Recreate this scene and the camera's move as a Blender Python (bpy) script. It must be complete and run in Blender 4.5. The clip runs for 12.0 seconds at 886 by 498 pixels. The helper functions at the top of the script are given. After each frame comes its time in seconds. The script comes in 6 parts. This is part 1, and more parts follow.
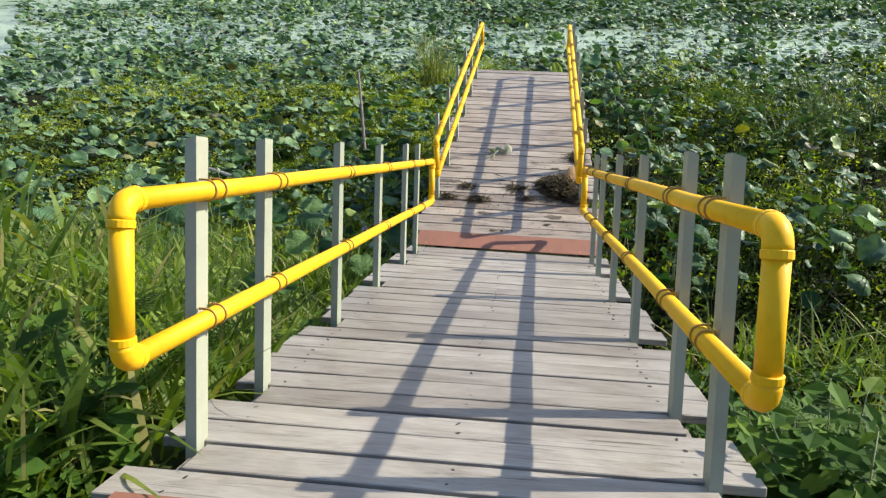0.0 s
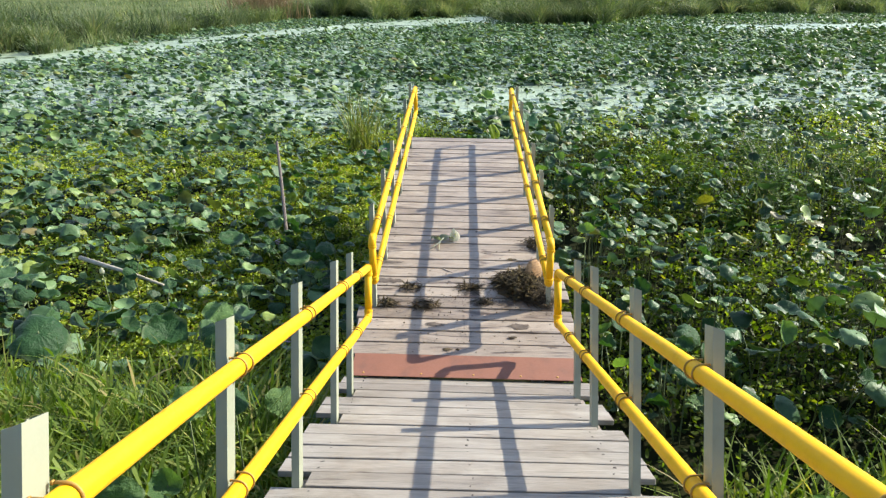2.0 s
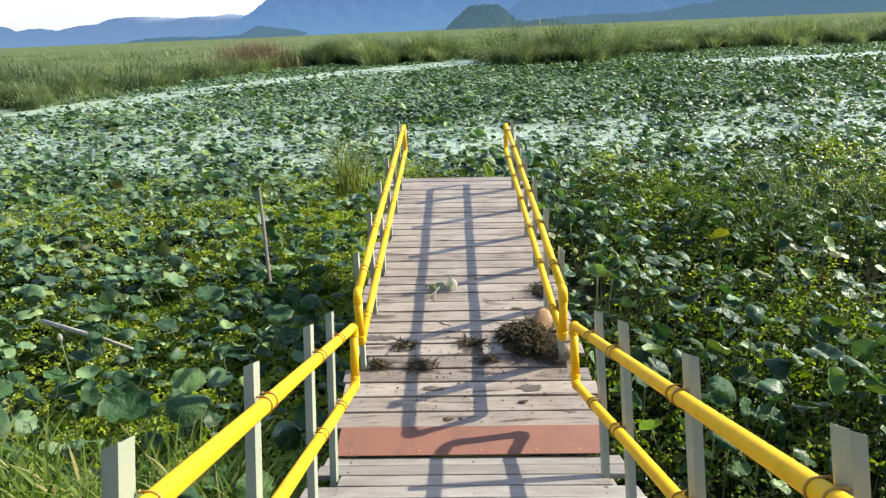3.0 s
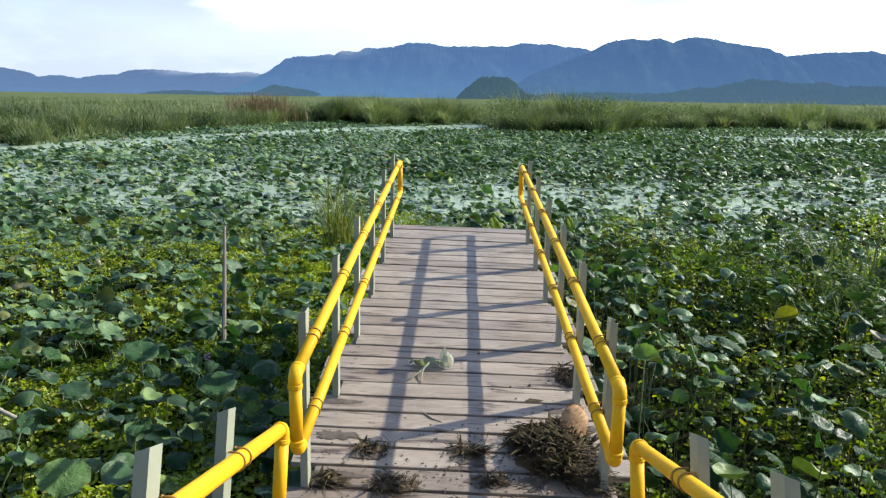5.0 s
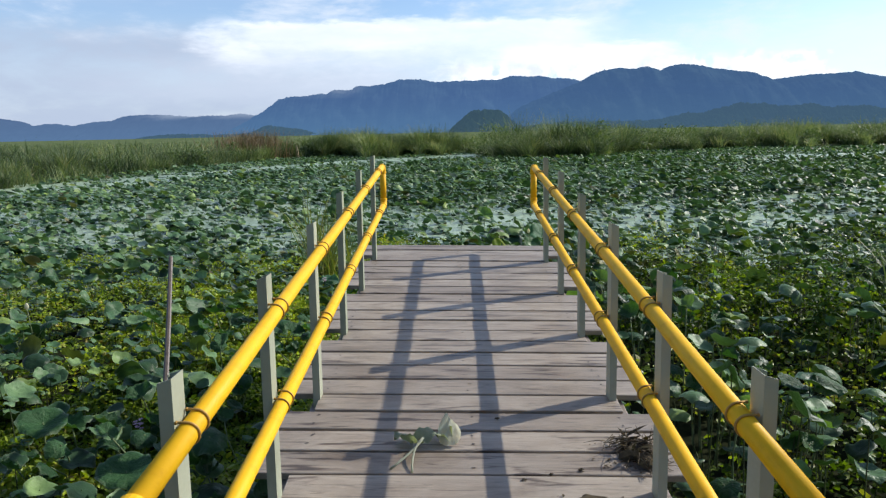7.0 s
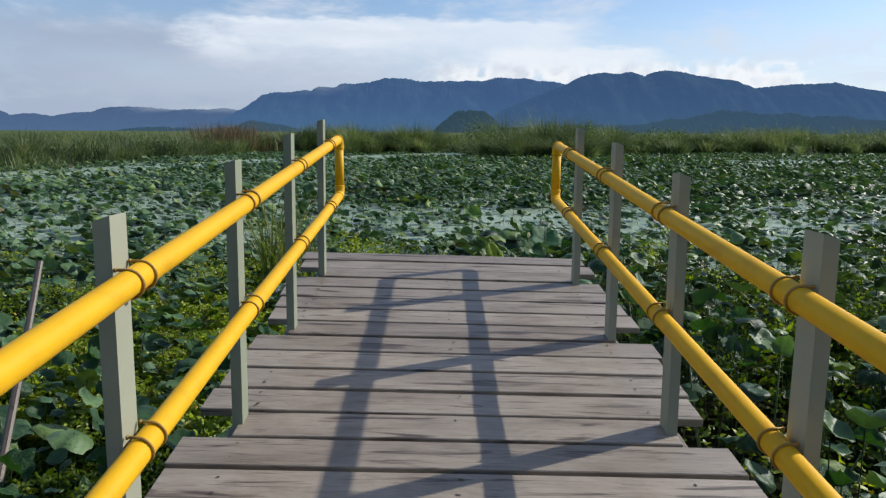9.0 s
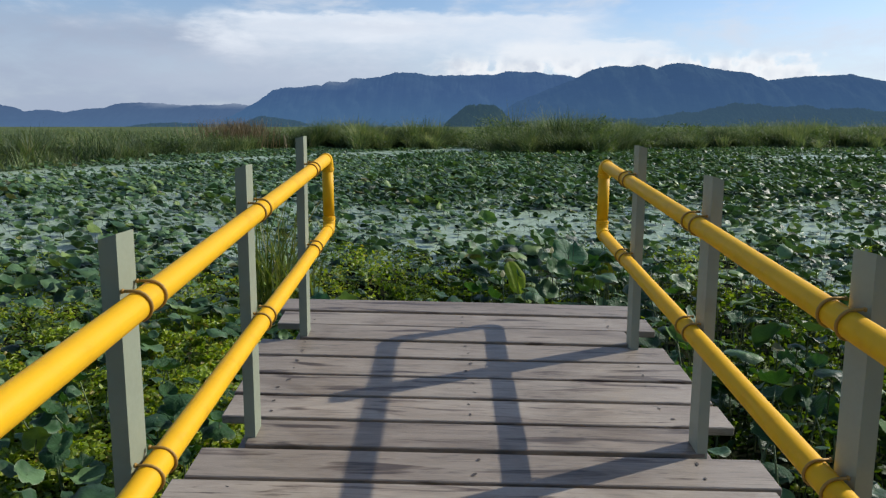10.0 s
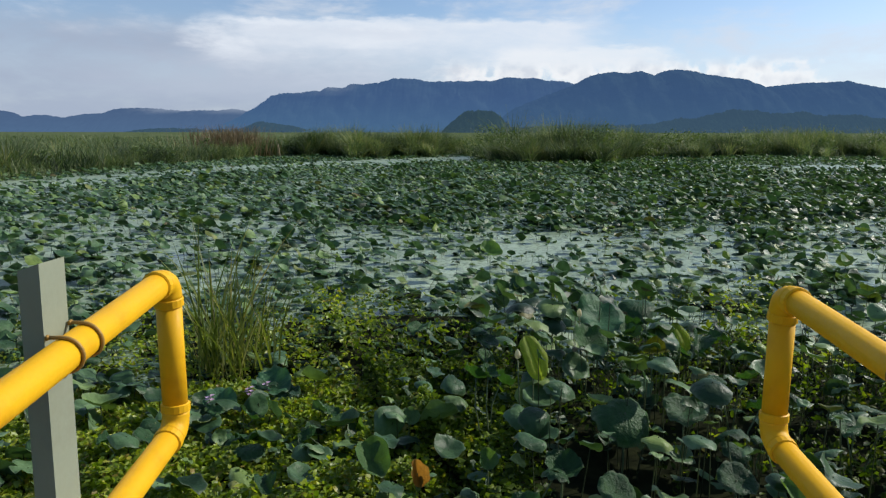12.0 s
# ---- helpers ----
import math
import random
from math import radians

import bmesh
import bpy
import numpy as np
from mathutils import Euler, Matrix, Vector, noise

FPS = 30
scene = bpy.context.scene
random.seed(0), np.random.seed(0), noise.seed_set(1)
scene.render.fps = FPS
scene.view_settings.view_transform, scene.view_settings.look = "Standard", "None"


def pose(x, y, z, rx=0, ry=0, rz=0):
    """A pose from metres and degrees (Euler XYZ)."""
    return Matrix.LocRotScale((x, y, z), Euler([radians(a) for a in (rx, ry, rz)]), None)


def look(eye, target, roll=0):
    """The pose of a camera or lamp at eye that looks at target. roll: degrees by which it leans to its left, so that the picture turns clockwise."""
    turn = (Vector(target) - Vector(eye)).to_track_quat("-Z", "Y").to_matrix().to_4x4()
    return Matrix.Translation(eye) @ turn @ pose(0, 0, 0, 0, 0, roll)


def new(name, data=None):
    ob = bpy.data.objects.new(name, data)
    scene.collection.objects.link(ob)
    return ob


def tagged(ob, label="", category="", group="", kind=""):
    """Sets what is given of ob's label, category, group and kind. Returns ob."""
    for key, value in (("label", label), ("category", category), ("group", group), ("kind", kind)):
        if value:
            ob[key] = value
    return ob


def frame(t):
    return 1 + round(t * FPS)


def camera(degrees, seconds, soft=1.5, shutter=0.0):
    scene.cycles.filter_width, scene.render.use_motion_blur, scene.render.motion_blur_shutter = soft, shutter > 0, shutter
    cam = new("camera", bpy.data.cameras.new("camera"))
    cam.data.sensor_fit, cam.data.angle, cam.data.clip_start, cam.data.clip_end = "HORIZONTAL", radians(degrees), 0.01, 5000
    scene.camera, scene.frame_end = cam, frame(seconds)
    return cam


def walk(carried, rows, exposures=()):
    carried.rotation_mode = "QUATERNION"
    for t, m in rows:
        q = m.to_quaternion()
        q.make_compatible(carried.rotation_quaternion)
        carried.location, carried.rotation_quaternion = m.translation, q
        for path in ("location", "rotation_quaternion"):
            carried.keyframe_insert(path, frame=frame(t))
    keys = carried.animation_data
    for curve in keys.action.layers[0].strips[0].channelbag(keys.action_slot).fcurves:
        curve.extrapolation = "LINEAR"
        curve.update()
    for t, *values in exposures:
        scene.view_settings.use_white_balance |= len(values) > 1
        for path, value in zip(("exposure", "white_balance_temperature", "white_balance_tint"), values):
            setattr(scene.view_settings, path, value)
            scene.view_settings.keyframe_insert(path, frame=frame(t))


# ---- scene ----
cam = camera(65.4, 12.0, 1.3)
PATH = [
    (0, (0.293, -8.197, 3.363), (0.048, -6.403, 2.512), -0.8),
    (0.3, (0.238, -7.963, 3.369), (0.029, -6.153, 2.545), -0.2),
    (0.5, (0.143, -7.71, 3.365), (-0.005, -5.88, 2.573), -1.3),
    (1, (0.108, -7.331, 3.362), (0.035, -5.47, 2.632), -1.5),
    (1.5, (0.04, -6.83, 3.334), (-0.035, -4.975, 2.59), 0.4),
    (2, (-0.034, -6.356, 3.328), (-0.081, -4.491, 2.607), -0.5),
    (2.2, (-0.018, -6.197, 3.3), (-0.06, -4.329, 2.586), -1.2),
    (2.5, (-0.008, -5.895, 3.204), (-0.053, -4.005, 2.549), -1.8),
    (3, (-0.052, -5.48, 3.094), (-0.084, -3.575, 2.487), -2.4),
    (3.2, (-0.067, -5.296, 3.033), (-0.116, -3.387, 2.44), -2.2),
    (5, (-0.048, -3.423, 2.422), (-0.078, -1.47, 1.994), 0.9),
    (5.5, (-0.08, -2.978, 2.312), (-0.064, -1.018, 1.915), 0.5),
    (6, (-0.065, -2.478, 2.17), (-0.08, -0.512, 1.799), 0.6),
    (6.5, (-0.048, -2.0, 2.024), (-0.04, -0.039, 1.632), -0.6),
    (7, (-0.063, -1.446, 1.877), (-0.086, 0.526, 1.543), -1.2),
    (7.2, (-0.047, -1.25, 1.83), (-0.073, 0.725, 1.515), -1.1),
    (8.8, (-0.093, 0.819, 1.551), (-0.089, 2.787, 1.197), -0.1),
    (9, (-0.087, 1.07, 1.548), (-0.057, 3.041, 1.214), 0.3),
    (9.5, (-0.089, 1.69, 1.632), (-0.115, 3.666, 1.322), -0.1),
    (10, (-0.108, 2.317, 1.691), (-0.109, 4.286, 1.341), -0.0),
    (10.5, (-0.067, 2.987, 1.752), (-0.064, 4.965, 1.46), -1.5),
    (11, (-0.081, 3.618, 1.78), (-0.108, 5.595, 1.482), -0.3),
    (11.5, (-0.079, 4.246, 1.834), (-0.046, 6.226, 1.555), -0.0),
    (12, (-0.063, 4.864, 1.909), (-0.059, 6.836, 1.575), 0.1),
]
EXPOSURES = [(0, 0.78, 6780, 10), (1.5, 0.97, 6830, 10), (3.2, 1.0, 6850, 10), (5, 0.62, 6550, 10), (7, 0.14, 6400, 10), (9, -0.23, 6380, 10), (12, -0.26, 6450, 10)]
walk(cam, [(t, look(eye, target, roll)) for t, eye, target, roll in PATH], EXPOSURES)

# ---- light ----
SUN_AZ, SUN_EL = 65.8, 33.6          # degrees from +y towards +x, and above the horizon
sun_dir = Vector((math.sin(radians(SUN_AZ)) * math.cos(radians(SUN_EL)),
                  math.cos(radians(SUN_AZ)) * math.cos(radians(SUN_EL)), math.sin(radians(SUN_EL))))
world = bpy.data.worlds.new("sky")
scene.world = world
world.use_nodes = True
wn, wl = world.node_tree.nodes, world.node_tree.links
wn.clear()


def wnode(kind, **values):
    n = wn.new(kind)
    for key, value in values.items():
        n.inputs[key].default_value = value
    return n


sky = wn.new("ShaderNodeTexSky")
sky.sky_type, sky.sun_disc = "NISHITA", False
sky.sun_elevation, sky.sun_rotation = radians(SUN_EL), radians(SUN_AZ)
sky.air_density, sky.dust_density, sky.ozone_density = 1.0, 0.5, 1.5
coord = wn.new("ShaderNodeTexCoord")
axes = wn.new("ShaderNodeSeparateXYZ")
wl.new(coord.outputs["Generated"], axes.inputs[0])


def wmath(kind, a, b=0.0, clamp=False):
    n = wn.new("ShaderNodeMath")
    n.operation, n.use_clamp = kind, clamp
    for i, v in enumerate((a, b)):
        if isinstance(v, (int, float)):
            n.inputs[i].default_value = v
        else:
            wl.new(v, n.inputs[i])
    return n.outputs[0]


def wsmooth(value, a, b):
    """0 at a, 1 at b, with soft ends."""
    n = wn.new("ShaderNodeMapRange")
    n.interpolation_type = "SMOOTHSTEP"
    wl.new(value, n.inputs["Value"])
    n.inputs["From Min"].default_value, n.inputs["From Max"].default_value = a, b
    return n.outputs["Result"]


def wmix(fac, below, above):
    n = wn.new("ShaderNodeMixRGB")
    wl.new(fac, n.inputs["Fac"])
    for key, v in (("Color1", below), ("Color2", above)):
        if isinstance(v, tuple):
            n.inputs[key].default_value = (*v, 1)
        else:
            wl.new(v, n.inputs[key])
    return n.outputs["Color"]


stretch = wn.new("ShaderNodeMapping")
stretch.inputs["Location"].default_value = (0.35, 0.0, 0.62)
stretch.inputs["Scale"].default_value = (1.0, 1.0, 3.2)
wl.new(coord.outputs["Generated"], stretch.inputs["Vector"])
puff = wnode("ShaderNodeTexNoise", Scale=7.5, Detail=9.0, Roughness=0.60, Distortion=0.2)
wl.new(stretch.outputs["Vector"], puff.inputs["Vector"])
curl = wnode("ShaderNodeTexNoise", Scale=26.0, Detail=7.0, Roughness=0.58, Distortion=0.3)
wl.new(stretch.outputs["Vector"], curl.inputs["Vector"])
heap = wnode("ShaderNodeTexNoise", Scale=21.0, Detail=8.0, Roughness=0.52, Distortion=0.15)
wl.new(coord.outputs["Generated"], heap.inputs["Vector"])
ahead = wmath("MULTIPLY", axes.outputs["Y"], 2.5, True)
n1, n2 = wmath("SUBTRACT", puff.outputs["Fac"], 0.5), wmath("SUBTRACT", curl.outputs["Fac"], 0.5)
across = wmath("ADD", axes.outputs["X"], wmath("ADD", wmath("MULTIPLY", n1, 0.16), wmath("MULTIPLY", n2, 0.06)))
above = wmath("ADD", axes.outputs["Z"], wmath("ADD", wmath("MULTIPLY", n1, 0.030), wmath("MULTIPLY", n2, 0.022)))
grain = wsmooth(puff.outputs["Fac"], 0.28, 0.60)


def layer(xa, xb, side, low, fade, top, edge, amount, textured=0.5):
    """How much of one bank of cloud covers the sky ahead."""
    f = wmath("MULTIPLY", wsmooth(across, xa - side, xa + side), wsmooth(across, xb + side, xb - side))
    f = wmath("MULTIPLY", f, wmath("MULTIPLY", wsmooth(above, low - fade, low + fade), wsmooth(above, top + edge, top - edge)))
    f = wmath("MULTIPLY", wmath("MULTIPLY", f, ahead), amount)
    return wmath("MULTIPLY", f, wmath("ADD", wmath("MULTIPLY", grain, textured), 1.0 - textured))


blue = wn.new("ShaderNodeMixRGB")
blue.blend_type = "MULTIPLY"
blue.inputs["Fac"].default_value, blue.inputs["Color2"].default_value = 1.0, (1.36, 1.45, 1.64, 1)
wl.new(sky.outputs["Color"], blue.inputs["Color1"])
# thin cloud, cleared behind to cut fill light, then horizon haze and banks ahead
thin = wmath("ADD", wmath("MULTIPLY", wsmooth(axes.outputs["Y"], -0.5, 0.4), 0.55), 0.20)
day = wmix(wmath("MULTIPLY", wsmooth(puff.outputs["Fac"], 0.44, 0.74), thin), blue.outputs["Color"], (9.2, 9.8, 10.8))
day = wmix(wmath("MULTIPLY", wsmooth(axes.outputs["Z"], 0.17, 0.05), 0.55), day, (8.3, 9.4, 11.4))
day = wmix(layer(-1.3, -0.30, 0.16, 0.17, 0.04, 0.34, 0.05, 0.55), day, (6.6, 7.6, 9.6))
day = wmix(layer(-1.3, -0.08, 0.22, -0.2, 0.02, 0.136, 0.024, 0.90, 0.45), day, (4.9, 5.8, 7.5))
day = wmix(layer(-0.42, 0.02, 0.12, 0.05, 0.02, 0.100, 0.02, 0.45, 0.6), day, (7.6, 8.4, 9.8))
day = wmix(layer(-0.30, 0.20, 0.05, 0.098, 0.030, 0.152, 0.006, 0.96, 0.30), day, (10.4, 11.1, 12.1))
day = wmix(layer(-0.27, -0.02, 0.05, 0.128, 0.006, 0.139, 0.004, 0.35, 0.9), day, (7.6, 8.4, 9.9))
day = wmix(layer(0.08, 0.29, 0.03, 0.086, 0.010, 0.114, 0.006, 0.85, 0.35), day, (11.2, 11.7, 12.3))
# small heaped clouds low over the hills
heaps = wmath("MULTIPLY", layer(-0.02, 0.47, 0.03, 0.03, 0.01, 0.091, 0.012, 1.0, 0.0), wsmooth(heap.outputs["Fac"], 0.38, 0.47))
lumps = wn.new("ShaderNodeValToRGB")
lumps.color_ramp.elements[0].position, lumps.color_ramp.elements[1].position = 0.47, 0.60
lumps.color_ramp.elements[0].color, lumps.color_ramp.elements[1].color = (12.2, 12.4, 12.6, 1), (9.0, 9.5, 10.4, 1)
wl.new(heap.outputs["Fac"], lumps.inputs["Fac"])
day = wmix(wmath("MULTIPLY", heaps, 0.9), day, lumps.outputs["Color"])
back = wnode("ShaderNodeBackground", Strength=0.090)
wl.new(day, back.inputs["Color"])
wl.new(back.outputs["Background"], wn.new("ShaderNodeOutputWorld").inputs["Surface"])

sun = new("sun", bpy.data.lights.new("sun", "SUN"))
sun.data.energy, sun.data.angle, sun.data.color = 5.0, radians(0.6), (1.0, 0.945, 0.85)
sun.matrix_world = look((0, 0, 60), Vector((0, 0, 60)) - sun_dir)


# ---- materials ----
def material(name):
    m = bpy.data.materials.new(name)
    m.use_nodes = True
    nodes, links = m.node_tree.nodes, m.node_tree.links
    return m, nodes, links, nodes["Principled BSDF"]


def ramp(nodes, stops):
    r = nodes.new("ShaderNodeValToRGB")
    while len(r.color_ramp.elements) < len(stops):
        r.color_ramp.elements.new(0.5)
    for e, (p, c) in zip(r.color_ramp.elements, stops):
        e.position, e.color = p, (*c, 1)
    return r


def tex(nodes, links, scale, detail=5.0, rough=0.55, stretch=(1, 1, 1), space="Object", distort=0.0):
    c, mp, n = nodes.new("ShaderNodeTexCoord"), nodes.new("ShaderNodeMapping"), nodes.new("ShaderNodeTexNoise")
    mp.inputs["Scale"].default_value = stretch
    n.inputs["Scale"].default_value, n.inputs["Detail"].default_value = scale, detail
    n.inputs["Roughness"].default_value, n.inputs["Distortion"].default_value = rough, distort
    links.new(c.outputs[space], mp.inputs["Vector"])
    links.new(mp.outputs["Vector"], n.inputs["Vector"])
    return n, mp


def mixed(nodes, links, kind, fac, a, b):
    m = nodes.new("ShaderNodeMixRGB")
    m.blend_type = kind
    for key, v in (("Fac", fac), ("Color1", a), ("Color2", b)):
        if isinstance(v, (int, float)):
            m.inputs[key].default_value = v
        elif isinstance(v, tuple):
            m.inputs[key].default_value = (*v, 1)
        else:
            links.new(v, m.inputs[key])
    return m.outputs["Color"]


def bumped(nodes, links, bsdf, height, strength, distance):
    b = nodes.new("ShaderNodeBump")
    b.inputs["Strength"].default_value, b.inputs["Distance"].default_value = strength, distance
    links.new(height, b.inputs["Height"])
    links.new(b.outputs["Normal"], bsdf.inputs["Normal"])


def wood(name, light, dark, marks=0.30):
    """Sun-bleached board: fine grain along it, a slow change of tone, a few dark scars and splits."""
    m, n, l, b = material(name)
    info = n.new("ShaderNodeObjectInfo")
    grain, gm = tex(n, l, 9.0, 8, 0.66, (0.5, 4.2, 4.2), distort=1.0)
    broad, bm_ = tex(n, l, 2.6, 8, 0.68, (0.7, 1.8, 1), distort=0.6)
    scar, sm = tex(n, l, 6.5, 4, 0.55, (0.26, 2.6, 1), distort=0.7)
    crack, cm = tex(n, l, 4.0, 3, 0.5, (0.35, 34, 10))
    shift = n.new("ShaderNodeMath")
    shift.operation = "MULTIPLY"
    shift.inputs[1].default_value = 37.0
    l.new(info.outputs["Random"], shift.inputs[0])
    for mp in (gm, bm_, sm, cm):
        both = n.new("ShaderNodeCombineXYZ")
        l.new(shift.outputs[0], both.inputs[0])
        l.new(shift.outputs[0], both.inputs[2])
        l.new(both.outputs[0], mp.inputs["Location"])
    base = ramp(n, [(0.25, dark), (0.42, tuple(c * 0.88 for c in light)), (0.56, light), (0.76, tuple(min(1, c * 1.14) for c in light))])
    l.new(grain.outputs["Fac"], base.inputs["Fac"])
    slow = ramp(n, [(0.28, (0.56, 0.51, 0.46)), (0.42, (0.84, 0.81, 0.78)), (0.54, (1.02, 1.01, 1.0)), (0.70, (1.20, 1.19, 1.18))])
    l.new(broad.outputs["Fac"], slow.inputs["Fac"])
    col = mixed(n, l, "MULTIPLY", 1.0, base.outputs["Color"], slow.outputs["Color"])
    dark_marks = ramp(n, [(marks - 0.03, (0.22, 0.18, 0.16)), (marks + 0.015, (0.62, 0.58, 0.55)), (marks + 0.05, (1, 1, 1))])
    l.new(scar.outputs["Fac"], dark_marks.inputs["Fac"])
    col = mixed(n, l, "MULTIPLY", 0.95, col, dark_marks.outputs["Color"])
    split = ramp(n, [(0.29, (0.16, 0.14, 0.12)), (0.37, (1, 1, 1))])
    l.new(crack.outputs["Fac"], split.inputs["Fac"])
    col = mixed(n, l, "MULTIPLY", 0.8, col, split.outputs["Color"])
    tone = ramp(n, [(0.0, (0.80, 0.77, 0.75)), (0.5, (1.0, 0.99, 0.98)), (1.0, (1.16, 1.15, 1.14))])
    l.new(info.outputs["Random"], tone.inputs["Fac"])
    col = mixed(n, l, "MULTIPLY", 1.0, col, tone.outputs["Color"])
    l.new(col, b.inputs["Base Color"])
    b.inputs["Roughness"].default_value = 0.50
    b.inputs["Specular IOR Level"].default_value = 0.80
    bumped(n, l, b, grain.outputs["Fac"], 0.6, 0.004)
    return m


def paint(name, colour, rough, worn, metal=0.0, scale=6.0, amount=0.5):
    m, n, l, b = material(name)
    big, _ = tex(n, l, scale, 6, 0.6)
    fine, _ = tex(n, l, scale * 12, 3, 0.6)
    r = ramp(n, [(0.25, worn), (0.45, colour), (0.75, tuple(min(1, c * 1.12) for c in colour))])
    l.new(big.outputs["Fac"], r.inputs["Fac"])
    col = mixed(n, l, "MIX", amount, colour, r.outputs["Color"])
    l.new(col, b.inputs["Base Color"])
    rr = ramp(n, [(0.3, (rough + 0.18,) * 3), (0.7, (rough,) * 3)])
    l.new(fine.outputs["Fac"], rr.inputs["Fac"])
    l.new(rr.outputs["Color"], b.inputs["Roughness"])
    b.inputs["Metallic"].default_value = metal
    bumped(n, l, b, fine.outputs["Fac"], 0.15, 0.002)
    return m


def veined(nodes, links, colour, space, much):
    """Paler veins that run out from the stalk to the rim of a round leaf."""
    c, g, mul, w = nodes.new("ShaderNodeTexCoord"), nodes.new("ShaderNodeTexGradient"), nodes.new("ShaderNodeMath"), nodes.new("ShaderNodeMath")
    g.gradient_type = "RADIAL"
    links.new(c.outputs[space], g.inputs["Vector"])
    mul.operation, mul.inputs[1].default_value = "MULTIPLY", 21.0
    links.new(g.outputs["Fac"], mul.inputs[0])
    w.operation, w.inputs[1].default_value = "PINGPONG", 0.5
    links.new(mul.outputs[0], w.inputs[0])
    r = ramp(nodes, [(0.0, (1 + much,) * 3), (0.09, (1.0, 1.0, 1.0)), (0.5, (1 - 0.5 * much,) * 3)])
    links.new(w.outputs[0], r.inputs["Fac"])
    return mixed(nodes, links, "MULTIPLY", 1.0, colour, r.outputs["Color"]), w.outputs[0]


def rim_lightened(nodes, links, colour, space):
    """Pale edge of a round leaf: dry rim plus the light it catches, painted."""
    c, flat, far, edge = nodes.new("ShaderNodeTexCoord"), nodes.new("ShaderNodeVectorMath"), nodes.new("ShaderNodeVectorMath"), nodes.new("ShaderNodeMapRange")
    flat.operation, flat.inputs[1].default_value = "MULTIPLY", (1, 1, 0)
    far.operation = "LENGTH"
    links.new(c.outputs[space], flat.inputs[0])
    links.new(flat.outputs["Vector"], far.inputs[0])
    links.new(far.outputs["Value"], edge.inputs["Value"])
    edge.inputs["From Min"].default_value, edge.inputs["From Max"].default_value, edge.inputs["To Max"].default_value = 0.90, 1.0, 0.34
    return mixed(nodes, links, "MIX", edge.outputs["Result"], colour, (0.22, 0.25, 0.16))


def leafy(name, stops, through_light, rough=0.45, scale=3.0, translucent=0.35, spec=0.5, veins=0.0, contrast=1.0):
    """A leaf surface: colour by leaf, veins and patches, with light shining through."""
    m, n, l, b = material(name)
    geo = n.new("ShaderNodeNewGeometry")
    r = ramp(n, stops)
    l.new(geo.outputs["Random Per Island"], r.inputs["Fac"])
    patch, _ = tex(n, l, scale, 4, 0.6)
    tone = ramp(n, [(0.5 - 0.2 / contrast, tuple(1 - (1 - c) * contrast for c in (0.58, 0.63, 0.58))), (0.5 + 0.2 / contrast, tuple(1 + (c - 1) * contrast for c in (1.28, 1.22, 1.12)))])
    l.new(patch.outputs["Fac"], tone.inputs["Fac"])
    col = mixed(n, l, "MULTIPLY", 1.0, r.outputs["Color"], tone.outputs["Color"])
    if veins:
        col, _ = veined(n, l, col, "UV", veins)
        col = rim_lightened(n, l, col, "UV")
        crease, _ = tex(n, l, 16.0, 4, 0.6)
        bumped(n, l, b, crease.outputs["Fac"], 0.45, 0.03)
    l.new(col, b.inputs["Base Color"])
    b.inputs["Roughness"].default_value = rough
    b.inputs["Specular IOR Level"].default_value = spec
    t = n.new("ShaderNodeBsdfTranslucent")
    warm = mixed(n, l, "MULTIPLY", 1.0, col, through_light)
    l.new(warm, t.inputs["Color"])
    mix = n.new("ShaderNodeMixShader")
    mix.inputs["Fac"].default_value = translucent
    l.new(b.outputs["BSDF"], mix.inputs[1])
    l.new(t.outputs["BSDF"], mix.inputs[2])
    l.new(mix.outputs["Shader"], n["Material Output"].inputs["Surface"])
    return m


def plain_mottled(name, stops, rough, scale=3.0, bump=0.0, stretch=(1, 1, 1), spec=0.5):
    m, n, l, b = material(name)
    a, _ = tex(n, l, scale, 8, 0.62, stretch)
    r = ramp(n, stops)
    l.new(a.outputs["Fac"], r.inputs["Fac"])
    l.new(r.outputs["Color"], b.inputs["Base Color"])
    b.inputs["Roughness"].default_value = rough
    b.inputs["Specular IOR Level"].default_value = spec
    if bump:
        bumped(n, l, b, a.outputs["Fac"], 0.6, bump)
    return m


